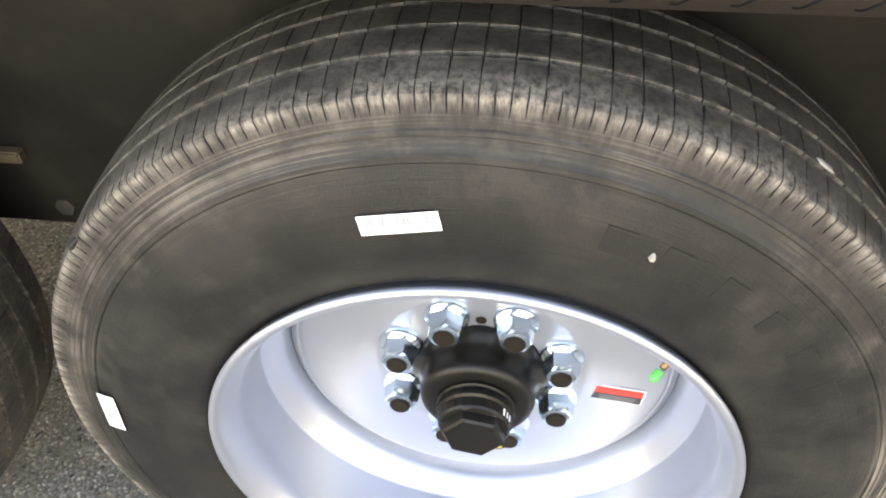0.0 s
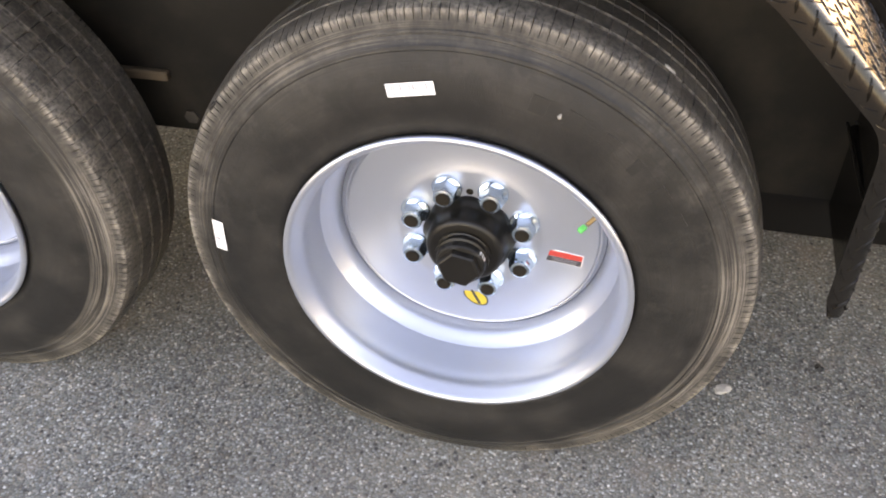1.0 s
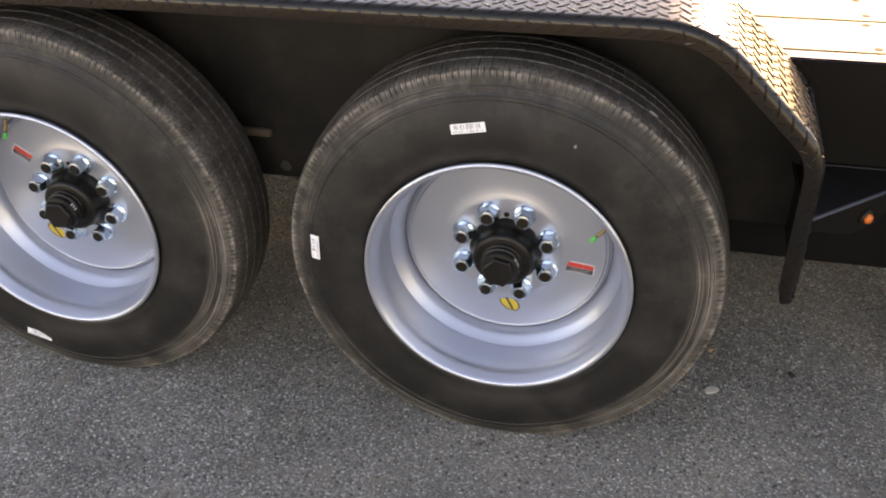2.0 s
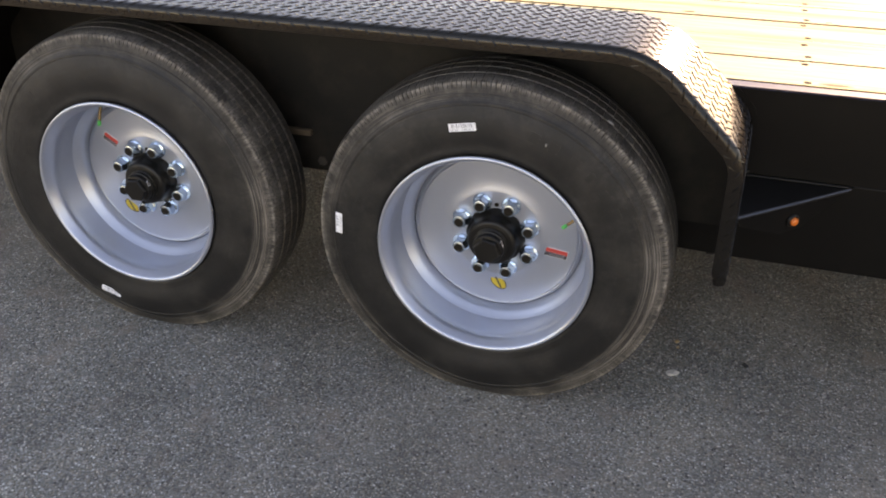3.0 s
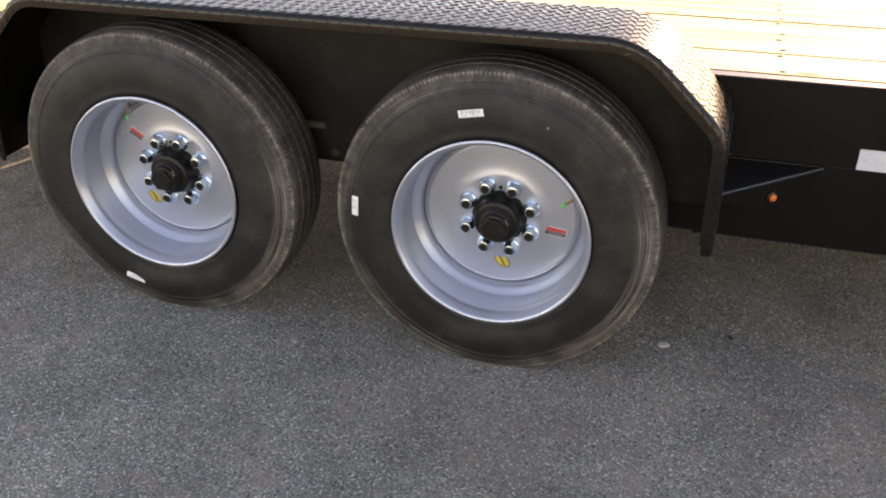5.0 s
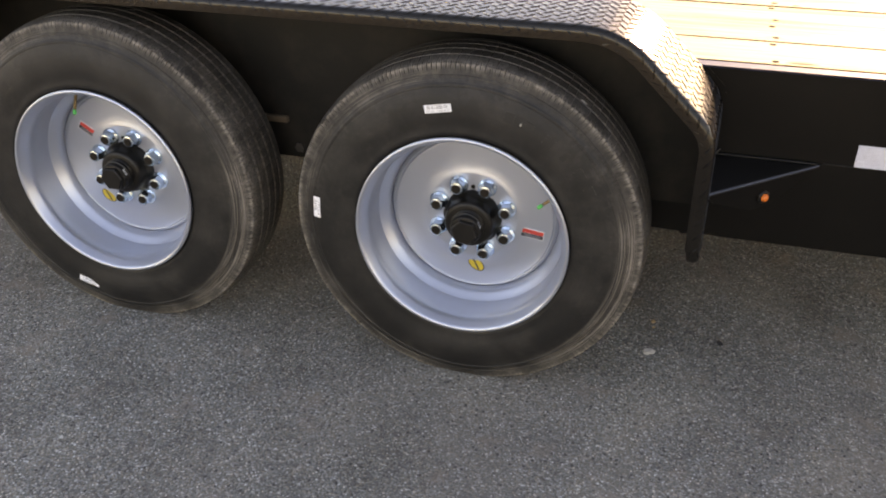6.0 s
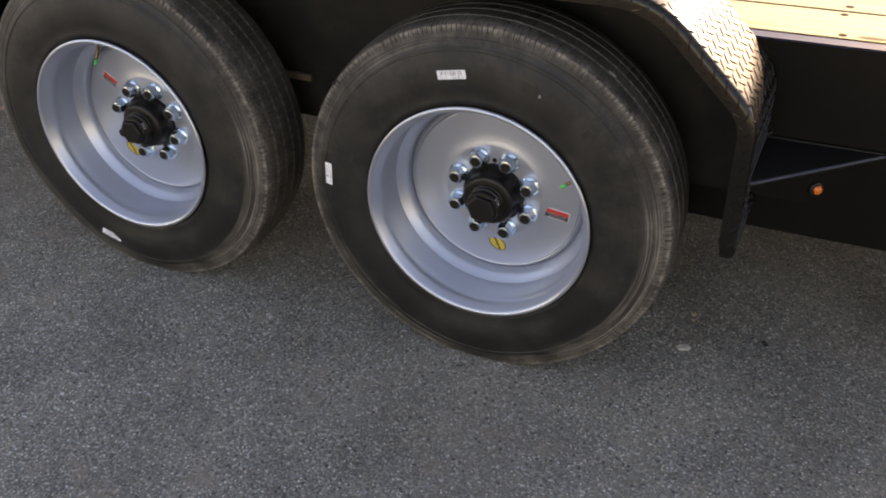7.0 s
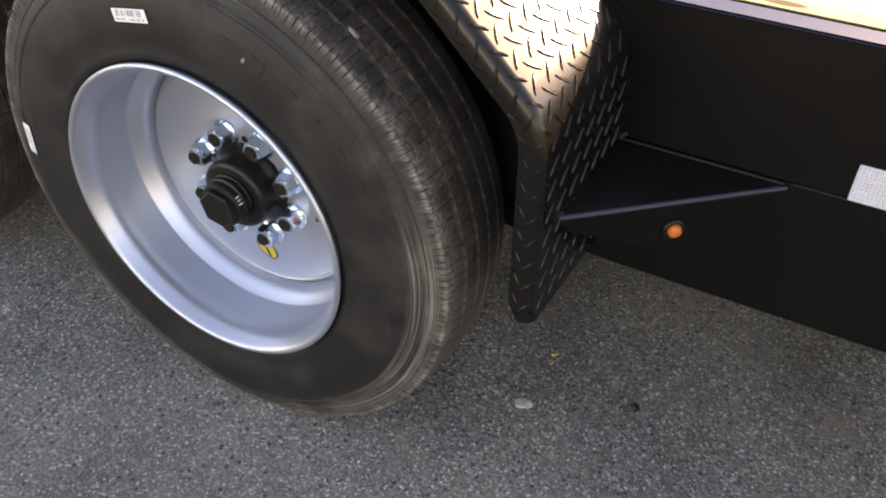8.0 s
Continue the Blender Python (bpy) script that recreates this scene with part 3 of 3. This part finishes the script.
    for row in (-0.0028, -0.0056, -0.0084):
        part("print", flat_label("print", 0.040 + row, 0.0009, FADED_INK, 0.0003, (0.001, row)), wheel, face @ Matrix.Translation((0, -0.0011, 0)))
    # oval foil sticker
    oval = [(0.0195 * math.cos(radians(d)), 0.0118 * math.sin(radians(d))) for d in range(0, 360, 15)]
    om = on_wheel(0.1265, oval_deg, 0.0231, -38)
    part("oval_border", prism("oval_border", [(u * 1.12, v * 1.2) for u, v in oval], -0.0004, 0.0, INK, bevel=0), wheel, om)
    part("oval_sticker", prism("oval_sticker", oval, -0.0007, 0.0, YELLOW, bevel=0), wheel, om, "yellow oval sticker with a dark stroke")
    part("oval_mark", box("oval_mark", (-0.0150, -0.0012, -0.0020), (0.0150, -0.0004, 0.0020), INK, 0, Matrix.Rotation(radians(25), 4, "Y")), wheel, om)
    for i, (r, deg, y, w, h, turn, lean_) in enumerate(labels):
        tyre_label(wheel, r, deg, y, w, h, turn, lean_)
        label_ink(wheel, r, deg, y, turn, lean_, w, h, i + int(abs(x) * 10))
    return wheel


rear_wheel = make_wheel(0.0, 22.8, 24.0, 0.137, -11.0, -85.0, [(0.2907, 99.7, -0.0922, 0.055, 0.0165, 11, 0), (0.3230, 175.6, -0.0868, 0.049, 0.0165, 88, -12)], 0)
make_wheel(-SPREAD, 26.2, 122.0, 0.128, 143.0, 230.0, [(0.303, 250.6, -0.0930, 0.054, 0.016, -15, 0)], 104)
def rubber_bit(wheel, name, r, deg, y, size, mat, label=""):
    """A small moulding scrap or scuff on the tyre: a squashed bead."""
    bm = bmesh.new()
    bmesh.ops.create_icosphere(bm, subdivisions=2, radius=0.5)
    for v in bm.verts:
        v.co = Vector((v.co.x * size[0], v.co.y * size[1], v.co.z * size[2])) * (1 + 0.25 * math.sin(31 * v.co.x + 17 * v.co.z))
    part(name, from_bm(name, bm, mat, True), wheel, on_wheel(r, deg, y, deg - 90), label)


rubber_bit(rear_wheel, "scuff_mark", 0.3805, 57.0, 0.034, (0.026, 0.009, 0.003), SCUFF, "pale scuffed spot on the tread")
rubber_bit(rear_wheel, "scuff_mark", 0.3810, 54.2, -0.029, (0.022, 0.008, 0.003), SCUFF)
rubber_bit(rear_wheel, "moulding_nib", 0.2958, 67.1, -0.0905, (0.004, 0.009, 0.006), SCUFF, "pale rubber moulding nib")
rubber_bit(rear_wheel, "rubber_flake", 0.3735, 144.5, -0.068, (0.020, 0.008, 0.006), RUBBER, "flake of rubber on the shoulder")
# the same wheels on the far side
for x in (0.0, -SPREAD):
    far_wheel = part("wheel", DISC_ME, trailer, Matrix.Translation((x, FAR + WEB, AXLE_Z)) @ Matrix.Rotation(math.pi, 4, "Z"), "silver painted steel wheel of the far side")
    part("rim", BARREL, far_wheel)
    part("tyre", TYRE, far_wheel)
for x in (0.0, -SPREAD):
    part("axle", lathe("axle", [(0.05, 0.0635), (FAR - 0.1, 0.0635)], OLD_STEEL, 32), trailer, Matrix.Translation((x, 0, AXLE_Z)))
    part("brake_drum", lathe("brake_drum", [(0.060, 0.0001), (0.060, 0.155), (0.12, 0.16), (0.125, 0.15), (0.125, 0.0001)], OLD_STEEL, 48), trailer, Matrix.Translation((x, 0, AXLE_Z)))

# springs and hangers behind the wheels
for x in (0.475, -1.335, -0.431):
    part("spring_hanger", prism("spring_hanger", [(x - 0.045, 0.44), (x + 0.045, 0.44), (x + 0.035, 0.30), (x - 0.03, 0.29)], 0.215, 0.285, FRAME_BLACK, bevel=0.002), trailer)
for x in (0.0, -SPREAD):
    for k in range(4):
        pts = [(x - 0.40 + 0.06 * k + (0.80 - 0.12 * k) * i / 12) for i in range(13)]
        top = [(u, 0.478 - 0.012 * k - 0.04 * (1 - ((u - x) / 0.40) ** 2)) for u in pts]
        part("leaf_spring", prism("leaf_spring", top + [(u, v - 0.0115) for u, v in reversed(top)], 0.222, 0.277, OLD_STEEL, bevel=0.001), trailer)

# fender: tread plate bent along a path of (x, z), lip turned down outside
FENDER_Y0, FENDER_Y1 = -0.070, WEB - 0.002


def rounded(points, radius, steps=8):
    out = [Vector(points[0])]
    for i in range(1, len(points) - 1):
        p0, p1, p2 = (Vector(points[i + d_]) for d_ in (-1, 0, 1))
        u, w = (p0 - p1).normalized(), (p2 - p1).normalized()
        cut = radius[i - 1] * math.tan((math.pi - u.angle(w)) / 2)
        s0, s1 = p1 + u * cut, p1 + w * cut
        for k in range(steps + 1):
            t = k / steps
            out.append((1 - t) ** 2 * s0 + 2 * t * (1 - t) * p1 + t * t * s1)
    return out + [Vector(points[-1])]


path = rounded([(-1.351, 0.390), (-1.336, 0.676), (-1.172, 0.838), (0.286, 0.838), (0.474, 0.655), (0.4765, 0.383)], (0.08, 0.13, 0.19, 0.105))
dense = []
for a_, b_ in zip(path, path[1:]):
    n = max(1, int((b_ - a_).length / 0.03))
    dense += [a_.lerp(b_, k / n) for k in range(n)]
path = dense + [path[-1]]
lengths = [0.0]
for a_, b_ in zip(path, path[1:]):
    lengths.append(lengths[-1] + (b_ - a_).length)


def fender_frame(s):
    """The point of the path at length s, the way along it and the way inwards."""
    i = min(max(next((k for k, v in enumerate(lengths) if v > s), len(lengths) - 1) - 1, 0), len(path) - 2)
    f = (s - lengths[i]) / (lengths[i + 1] - lengths[i])
    along = (path[i + 1] - path[i]).normalized()
    if 0 < i:
        along = ((path[i] - path[i - 1]).normalized().lerp(along, 0.5 + f / 2)).normalized()
    return path[i].lerp(path[i + 1], f), along, Vector((along.y, -along.x))


def askew(x, y):
    """The rear end of the fender stands a little further back along the rail than at its lip."""
    return x + 0.010 * (y + 0.06) / 0.228 * min(1.0, max(0.0, (x - 0.2) / 0.15))


def fender_mesh():
    section = [(FENDER_Y1, 0)] + [(-0.0562 - 0.014 * math.sin(radians(d)), 0.014 - 0.014 * math.cos(radians(d))) for d in range(0, 91, 15)] + [(-0.0702, 0.0285), (-0.0672, 0.0285)] + [(-0.0562 - 0.011 * math.sin(radians(d)), 0.014 - 0.011 * math.cos(radians(d))) for d in range(90, -1, -15)] + [(FENDER_Y1, 0.0030)]
    verts, faces, k = [], [], len(section)
    total = lengths[-1]
    for s, p in zip(lengths, path):
        along, inward = fender_frame(s)[1:]
        end = min(s, total - s)
        lip = 0.72 + 0.28 * math.sqrt(1 - max(0.0, 1 - end / 0.010) ** 2)
        shrink = max(0.0, 1 - end / 0.012) ** 2 * 0.006
        for y, d_ in section:
            q = p + inward * (d_ if d_ < 0.020 else d_ * lip)
            yy = y + (shrink if y < 0 else 0.0)
            verts.append((askew(q.x, yy), yy, q.y))
    n = len(path)
    for i in range(n - 1):
        for j in range(k):
            l = (j + 1) % k
            faces.append((i * k + j, i * k + l, (i + 1) * k + l, (i + 1) * k + j))
    faces += [tuple(range(k)), tuple((n - 1) * k + j for j in reversed(range(k)))]
    me = mesh_of("fender", [BODY @ Vector(v) for v in verts], faces, PLATE_BLACK)
    bm = bmesh.new()
    bm.from_mesh(me)
    bmesh.ops.recalc_face_normals(bm, faces=bm.faces)
    bm.to_mesh(me)
    bm.free()
    me.set_sharp_from_angle(angle=radians(50))
    return me


fender = part("fender", fender_mesh(), trailer, label="black painted diamond tread plate fender over both wheels")


def tread_lugs():
    """The raised lugs of the plate, in alternate directions, over the top and down the lip."""
    verts, faces = [], []
    pitch, length, width, high = 0.0312, 0.0265, 0.0037, 0.0017
    shape = [(-0.5, 0, 0), (-0.22, -0.5, 0), (0.22, -0.5, 0), (0.5, 0, 0), (0.22, 0.5, 0), (-0.22, 0.5, 0), (-0.45, 0, 0.8), (-0.21, -0.33, 1), (0.21, -0.33, 1), (0.45, 0, 0.8), (0.21, 0.33, 1), (-0.21, 0.33, 1)]
    quads = [(i, (i + 1) % 6, 6 + (i + 1) % 6, 6 + i) for i in range(6)] + [(6, 7, 8, 9, 10, 11)]
    total = lengths[-1]
    row = 0
    v = 0.008
    across = FENDER_Y1 - FENDER_Y0 + 0.022
    while v < across:
        s = 0.012 + (pitch / 2 if row % 2 else 0.0)
        turn = radians(45 if row % 2 else -45)
        cs, sn = math.cos(turn), math.sin(turn)
        while s < total - 0.01:
            b0 = len(verts)
            for x, y, z in shape:
                u, w, h = x * length, y * width, z * high
                ss, vv = min(max(s + u * cs - w * sn, 0.0), total), v + u * sn + w * cs
                p, along, inward = fender_frame(ss)
                flat = FENDER_Y1 - vv
                if flat > -0.0562:
                    q, yy = p - inward * (h - 0.0001), flat
                else:
                    down = min(-0.0562 - flat, 0.0328)
                    if down < 0.022:
                        ang = down / 0.022 * math.pi / 2
                        q, yy = p + inward * (0.014 * (1 - math.cos(ang)) - h * math.cos(ang)), -0.0562 - 0.014 * math.sin(ang) - h * math.sin(ang)
                    else:
                        q, yy = p + inward * (0.014 + down - 0.022), -0.0702 - h
                verts.append(BODY @ Vector((askew(q.x, yy), yy, q.y)))
            faces += [tuple(b0 + i for i in f) for f in quads]
            s += pitch
        v += pitch / 2
        row += 1
    me = mesh_of("tread_pattern", verts, faces, PLATE_BLACK, False)
    return me


tagged(part("tread_pattern", tread_lugs(), fender), kind="stuff")
mirror = fender_mesh()
mirror.transform(Matrix.Translation((0, FAR + WEB, 0)) @ Matrix.Diagonal((1, -1, 1, 1)))
mirror.flip_normals()
part("fender", mirror, trailer, label="black fender of the far side")

# fender stay: flat triangular gusset with a skirt below its free edge
a_, b_, c_ = (0.476, -0.013), (0.694, 0.166), (0.476, 0.166)
GUSSET = BODY @ Matrix.Translation((0, -0.013, 0.510)) @ Matrix.Rotation(radians(3.0), 4, "X") @ Matrix.Translation((0, 0.013, -0.513))
GUSSET_BLACK = black_paint("gusset_black", 0.3, 0.0035, 0.02, 0.4, 0.08)
stay = part("gusset", prism("gusset", [a_, b_, c_], 0.504, 0.513, GUSSET_BLACK, axis="z", bevel=0.0030, m=GUSSET), trailer, label="black triangular steel gusset between fender and rail")
# blue-grey for the edge strip: the sky's glint on the bevel as colour
EDGE_GLINT = material("edge_glint", (0.13, 0.145, 0.18), 0.35, 0.7)[0]
edge = Vector((b_[0] - a_[0], b_[1] - a_[1]))
skirt = GUSSET @ Matrix.Translation((a_[0], a_[1], 0)) @ Matrix.Rotation(math.atan2(edge.y, edge.x), 4, "Z")
part("skirt", prism("skirt", [(0.004, 0.505), (edge.length - 0.004, 0.505), (0.172, 0.447), (0.122, 0.443), (0.020, 0.484)], 0.004, 0.009, FRAME_BLACK, bevel=0), stay, skirt)
part("glint_strip", box("glint_strip", (0.002, -0.0012, 0.5085), (edge.length - 0.002, 0.0025, 0.5128), EDGE_GLINT, 0.0012), stay, skirt, "thin blue-grey strip for the sky glint on the gusset edge")
lamp_at = skirt @ Matrix.Translation((0.146, 0.003, 0.470))
lamp = part("marker_lamp", lathe("marker_lamp", [(0.001, 0.0142), (-0.003, 0.0142), (-0.0048, 0.0126), (-0.0048, 0.0088)], HUB_BLACK, 32), trailer, lamp_at, "small round amber marker lamp in a black grommet")
part("lens", lathe("lens", spline([(-0.003, 0.0090), (-0.0080, 0.0082), (-0.0110, 0.0055), (-0.0118, 0.0001)], 4), AMBER, 32), lamp, None, "amber lens")

# flat stop bar and bolt head on the panel between the wheels
part("stop_bar", box("stop_bar", (-0.64, 0.150, 0.487), (-0.499, 0.1635, 0.502), TAN_STEEL, 0.002, BODY), trailer, label="bare steel flat bar between the wheels")
part("bolt_head", lathe("bolt_head", [(0.160, 0.0001), (0.160, 0.012), (0.168, 0.013)], OLD_STEEL, 6, smooth=False), trailer, Matrix.Translation((-0.475, 0, 0.405)))

# inner fender wall, closing the gap between the plate and the rail
inner = [(askew(p.x, WEB), p.y - 0.0035) for p in path if p.y > 0.5]
part("inner_panel", prism("inner_panel", [(inner[0][0], 0.395)] + inner + [(inner[-1][0], 0.395)], WEB - 0.006, WEB - 0.0025, HAZE_BLACK, bevel=0, m=BODY), fender, label="flat black panel behind the wheels")

# backing plate that stands out past the bend, between fender and rail
part("backing_plate", prism("backing_plate", [(0.380, 0.705), (0.444, 0.705), (0.482, 0.668), (0.4870, 0.650), (0.4885, 0.522), (0.380, 0.522)], WEB - 0.0022, WEB - 0.0004, FRAME_BLACK, bevel=0, m=BODY), fender)

# weld beads where gusset and fender meet the rail
BEAD_BLACK = black_paint("bead_black", 0.4, 0.006, 0.05, 0.22)


def bead(x0, y0, z0, x1, y1, z1, r=0.0035):
    p0, p1 = Vector((x0, y0, z0)), Vector((x1, y1, z1))
    n = max(3, int((p1 - p0).length / 0.004))
    prof = [(i * (p1 - p0).length / n, r * (0.92 + 0.12 * ((i * 7) % 3) / 2)) for i in range(n + 1)]
    me = lathe("weld_bead", prof, BEAD_BLACK, 8)
    me.transform(Matrix.Translation(p0) @ (p1 - p0).to_track_quat("Y", "Z").to_matrix().to_4x4())
    part("weld_bead", me, trailer)


bead(0.478, 0.167, 0.5205, 0.690, 0.167, 0.5235, 0.0026)
bead(0.484, 0.162, 0.521, 0.496, 0.168, 0.532, 0.0045)
bead(0.475, -0.005, 0.511, 0.474, 0.165, 0.5205, 0.0020)
bead(0.70, 0.1712, 0.5240, 1.85, 0.1712, 0.5428, 0.0018)

# reflective tape on the rail and decal by the front of the fender
tape = part("reflective_tape", box("reflective_tape", (0.757, WEB - 0.0012, 0.521), (0.912, WEB - 0.0002, 0.569), TAPE, 0, BODY), rail, label="silver white reflective tape with faint hexagon cells")
for x, z, w, h in ((-1.497, 0.672, 0.0036, 0.015), (-1.489, 0.672, 0.0036, 0.015), (-1.481, 0.672, 0.0036, 0.015), (-1.489, 0.6812, 0.0196, 0.0030), (-1.509, 0.672, 0.0060, 0.015), (-1.520, 0.672, 0.0060, 0.015)):
    part("decal_bar", box("decal_bar", (x - w / 2, WEB - 0.0012, z - h / 2), (x + w / 2, WEB - 0.0002, z + h / 2), WHITE_LABEL, 0, BODY), rail)
part("decal_stripe", box("decal_stripe", (-1.60, WEB - 0.0011, 0.642), (-1.49, WEB - 0.0002, 0.652), RED_INK, 0, BODY), rail, label="red decal stripe")

# ---- small things on the ground ----
def crumb(name, x, y, size, mat, seed, flat=0.4, label="", category=""):
    rnd = random.Random(seed)
    bm = bmesh.new()
    bmesh.ops.create_icosphere(bm, subdivisions=2, radius=1)
    for v in bm.verts:
        v.co *= 1 + rnd.uniform(-0.28, 0.28)
        v.co = Vector((v.co.x * size[0] / 2, v.co.y * size[1] / 2, max(v.co.z * flat * size[0] / 2, -0.35 * flat * size[0])))
    low = min(v.co.z for v in bm.verts)
    for v in bm.verts:
        v.co.z -= low
    ob = new(name, from_bm(name, bm, mat))
    ob.matrix_basis = pose(x, y, -0.0003, 0, 0, rnd.uniform(0, 180))
    return tagged(ob, label, category)


crumb("stone_chip", 0.418, 0.133, (0.030, 0.022), CHIP, 1, 0.3, "flat pale stone chip lying on the asphalt", "stone")
crumb("foil_scrap", 0.420, 0.262, (0.015, 0.011), FOIL, 2, 0.5, "small crumpled golden scrap on the asphalt", "scrap")
crumb("foil_scrap", 0.424, 0.240, (0.009, 0.007), FOIL, 5, 0.5, "small crumpled golden scrap on the asphalt", "scrap")
crumb("tar_crumb", 0.585, 0.217, (0.016, 0.013), TAR, 3, 0.5, "black crumb of tar on the asphalt", "crumb")

# loose stone grit on the asphalt, thin and uneven
def grit():
    rnd = random.Random(11)
    verts, faces = [], []
    for k in range(9000):
        x, y = rnd.uniform(-1.9, 1.5), rnd.uniform(-1.35, 0.55)
        if noise.noise(Vector((x * 2.2, y * 2.2, 3.0))) < rnd.uniform(-0.55, 0.35):
            continue
        r, h, q = rnd.uniform(0.0010, 0.0026), rnd.uniform(0.0005, 0.0015), rnd.uniform(0, 6.28)
        b0, n = len(verts), 5
        for i in range(n):
            a1 = q + 6.2832 * (i + rnd.uniform(-0.3, 0.3)) / n
            verts.append((x + r * math.cos(a1) * rnd.uniform(0.7, 1.2), y + r * math.sin(a1) * rnd.uniform(0.7, 1.2), -0.0002))
        for i in range(n):
            u, v, w = verts[b0 + i]
            verts.append((x + (u - x) * 0.6, y + (v - y) * 0.6, h * rnd.uniform(0.6, 1.0)))
        faces += [(b0 + i, b0 + (i + 1) % n, b0 + n + (i + 1) % n, b0 + n + i) for i in range(n)] + [tuple(b0 + n + i for i in range(n))]
    m, nt, b = material("grit", rough=0.8)
    geo = nt.nodes.new("ShaderNodeNewGeometry")
    nt.links.new(ramp(nt, geo.outputs["Random Per Island"], [(0.0, (0.09, 0.085, 0.08)), (0.4, (0.2, 0.19, 0.18)), (0.75, (0.34, 0.32, 0.3)), (1.0, (0.62, 0.6, 0.57))]), b.inputs["Base Color"])
    return mesh_of("stone_grit", verts, faces, m, False)


tagged(new("stone_grit", grit()), "fine pale stone grit scattered over the asphalt", "grit", kind="stuff")

# ---- deck planks, last ----
deck = part("deck", box("deck_subframe", (FRONT_X, WEB + 0.037, 0.668), (BACK_X, FAR - 0.037, 0.672), FRAME_BLACK, 0, BODY), trailer, label="new yellow pine plank deck")
seams = [0.2052, 0.362, 0.514, 0.662, 0.812, 0.965] + [1.118 + 0.150 * k for k in range(6)] + [FAR - 0.037]
screw = hex_nut("screw", [(0.001, 0.0078), (-0.0004, 0.0078), (-0.0008, 0.0065)], SCREW, [0, 0, 0])
for k, (y0, y1) in enumerate(zip(seams, seams[1:])):
    top = 0.7085 + 0.0010 * math.sin(k * 2.3)
    board = box("plank", (FRONT_X, y0 + 0.0027, 0.6725), (BACK_X, y1 - 0.0027, top), PINE, 0.0010, BODY)
    board.materials.append(SAWN)
    for f in board.polygons:
        f.material_index = 1 if abs(f.normal.y) > 0.45 else 0
    part("plank", board, deck)
    if k < 8:
        for x in (0.575, 1.185):
            for y in (y0 + 0.026, y1 - 0.028):
                part("screw", screw, deck, BODY @ Matrix.Translation((x - 0.006 + 0.036 * (y - 0.2) + 0.005 * math.sin(37 * y), y + 0.008 * math.sin(23 * y), top)) @ Matrix.Rotation(radians(-90), 4, "X"))
# dark knots and resin streaks in the boards
for i, (x, y, w) in enumerate(((0.307, 1.040, 0.036), (0.485, 1.123, 0.020), (0.638, 0.679, 0.016), (0.324, 0.938, 0.034), (0.311, 0.686, 0.030), (0.283, 0.864, 0.050))):
    k = max(j for j, v in enumerate(seams) if v < y)
    blot = [(w / 2 * math.cos(radians(d)) * (1 + 0.2 * math.sin(3 * radians(d) + i)), w * 0.17 * math.sin(radians(d))) for d in range(0, 360, 24)]
    flat = prism("knot", blot, 0.0, 0.0008, SCREW, axis="z", bevel=0)
    part("knot", flat, deck, BODY @ Matrix.Translation((x, y, 0.7085 + 0.0010 * math.sin(k * 2.3) - 0.0004)), "dark knot")
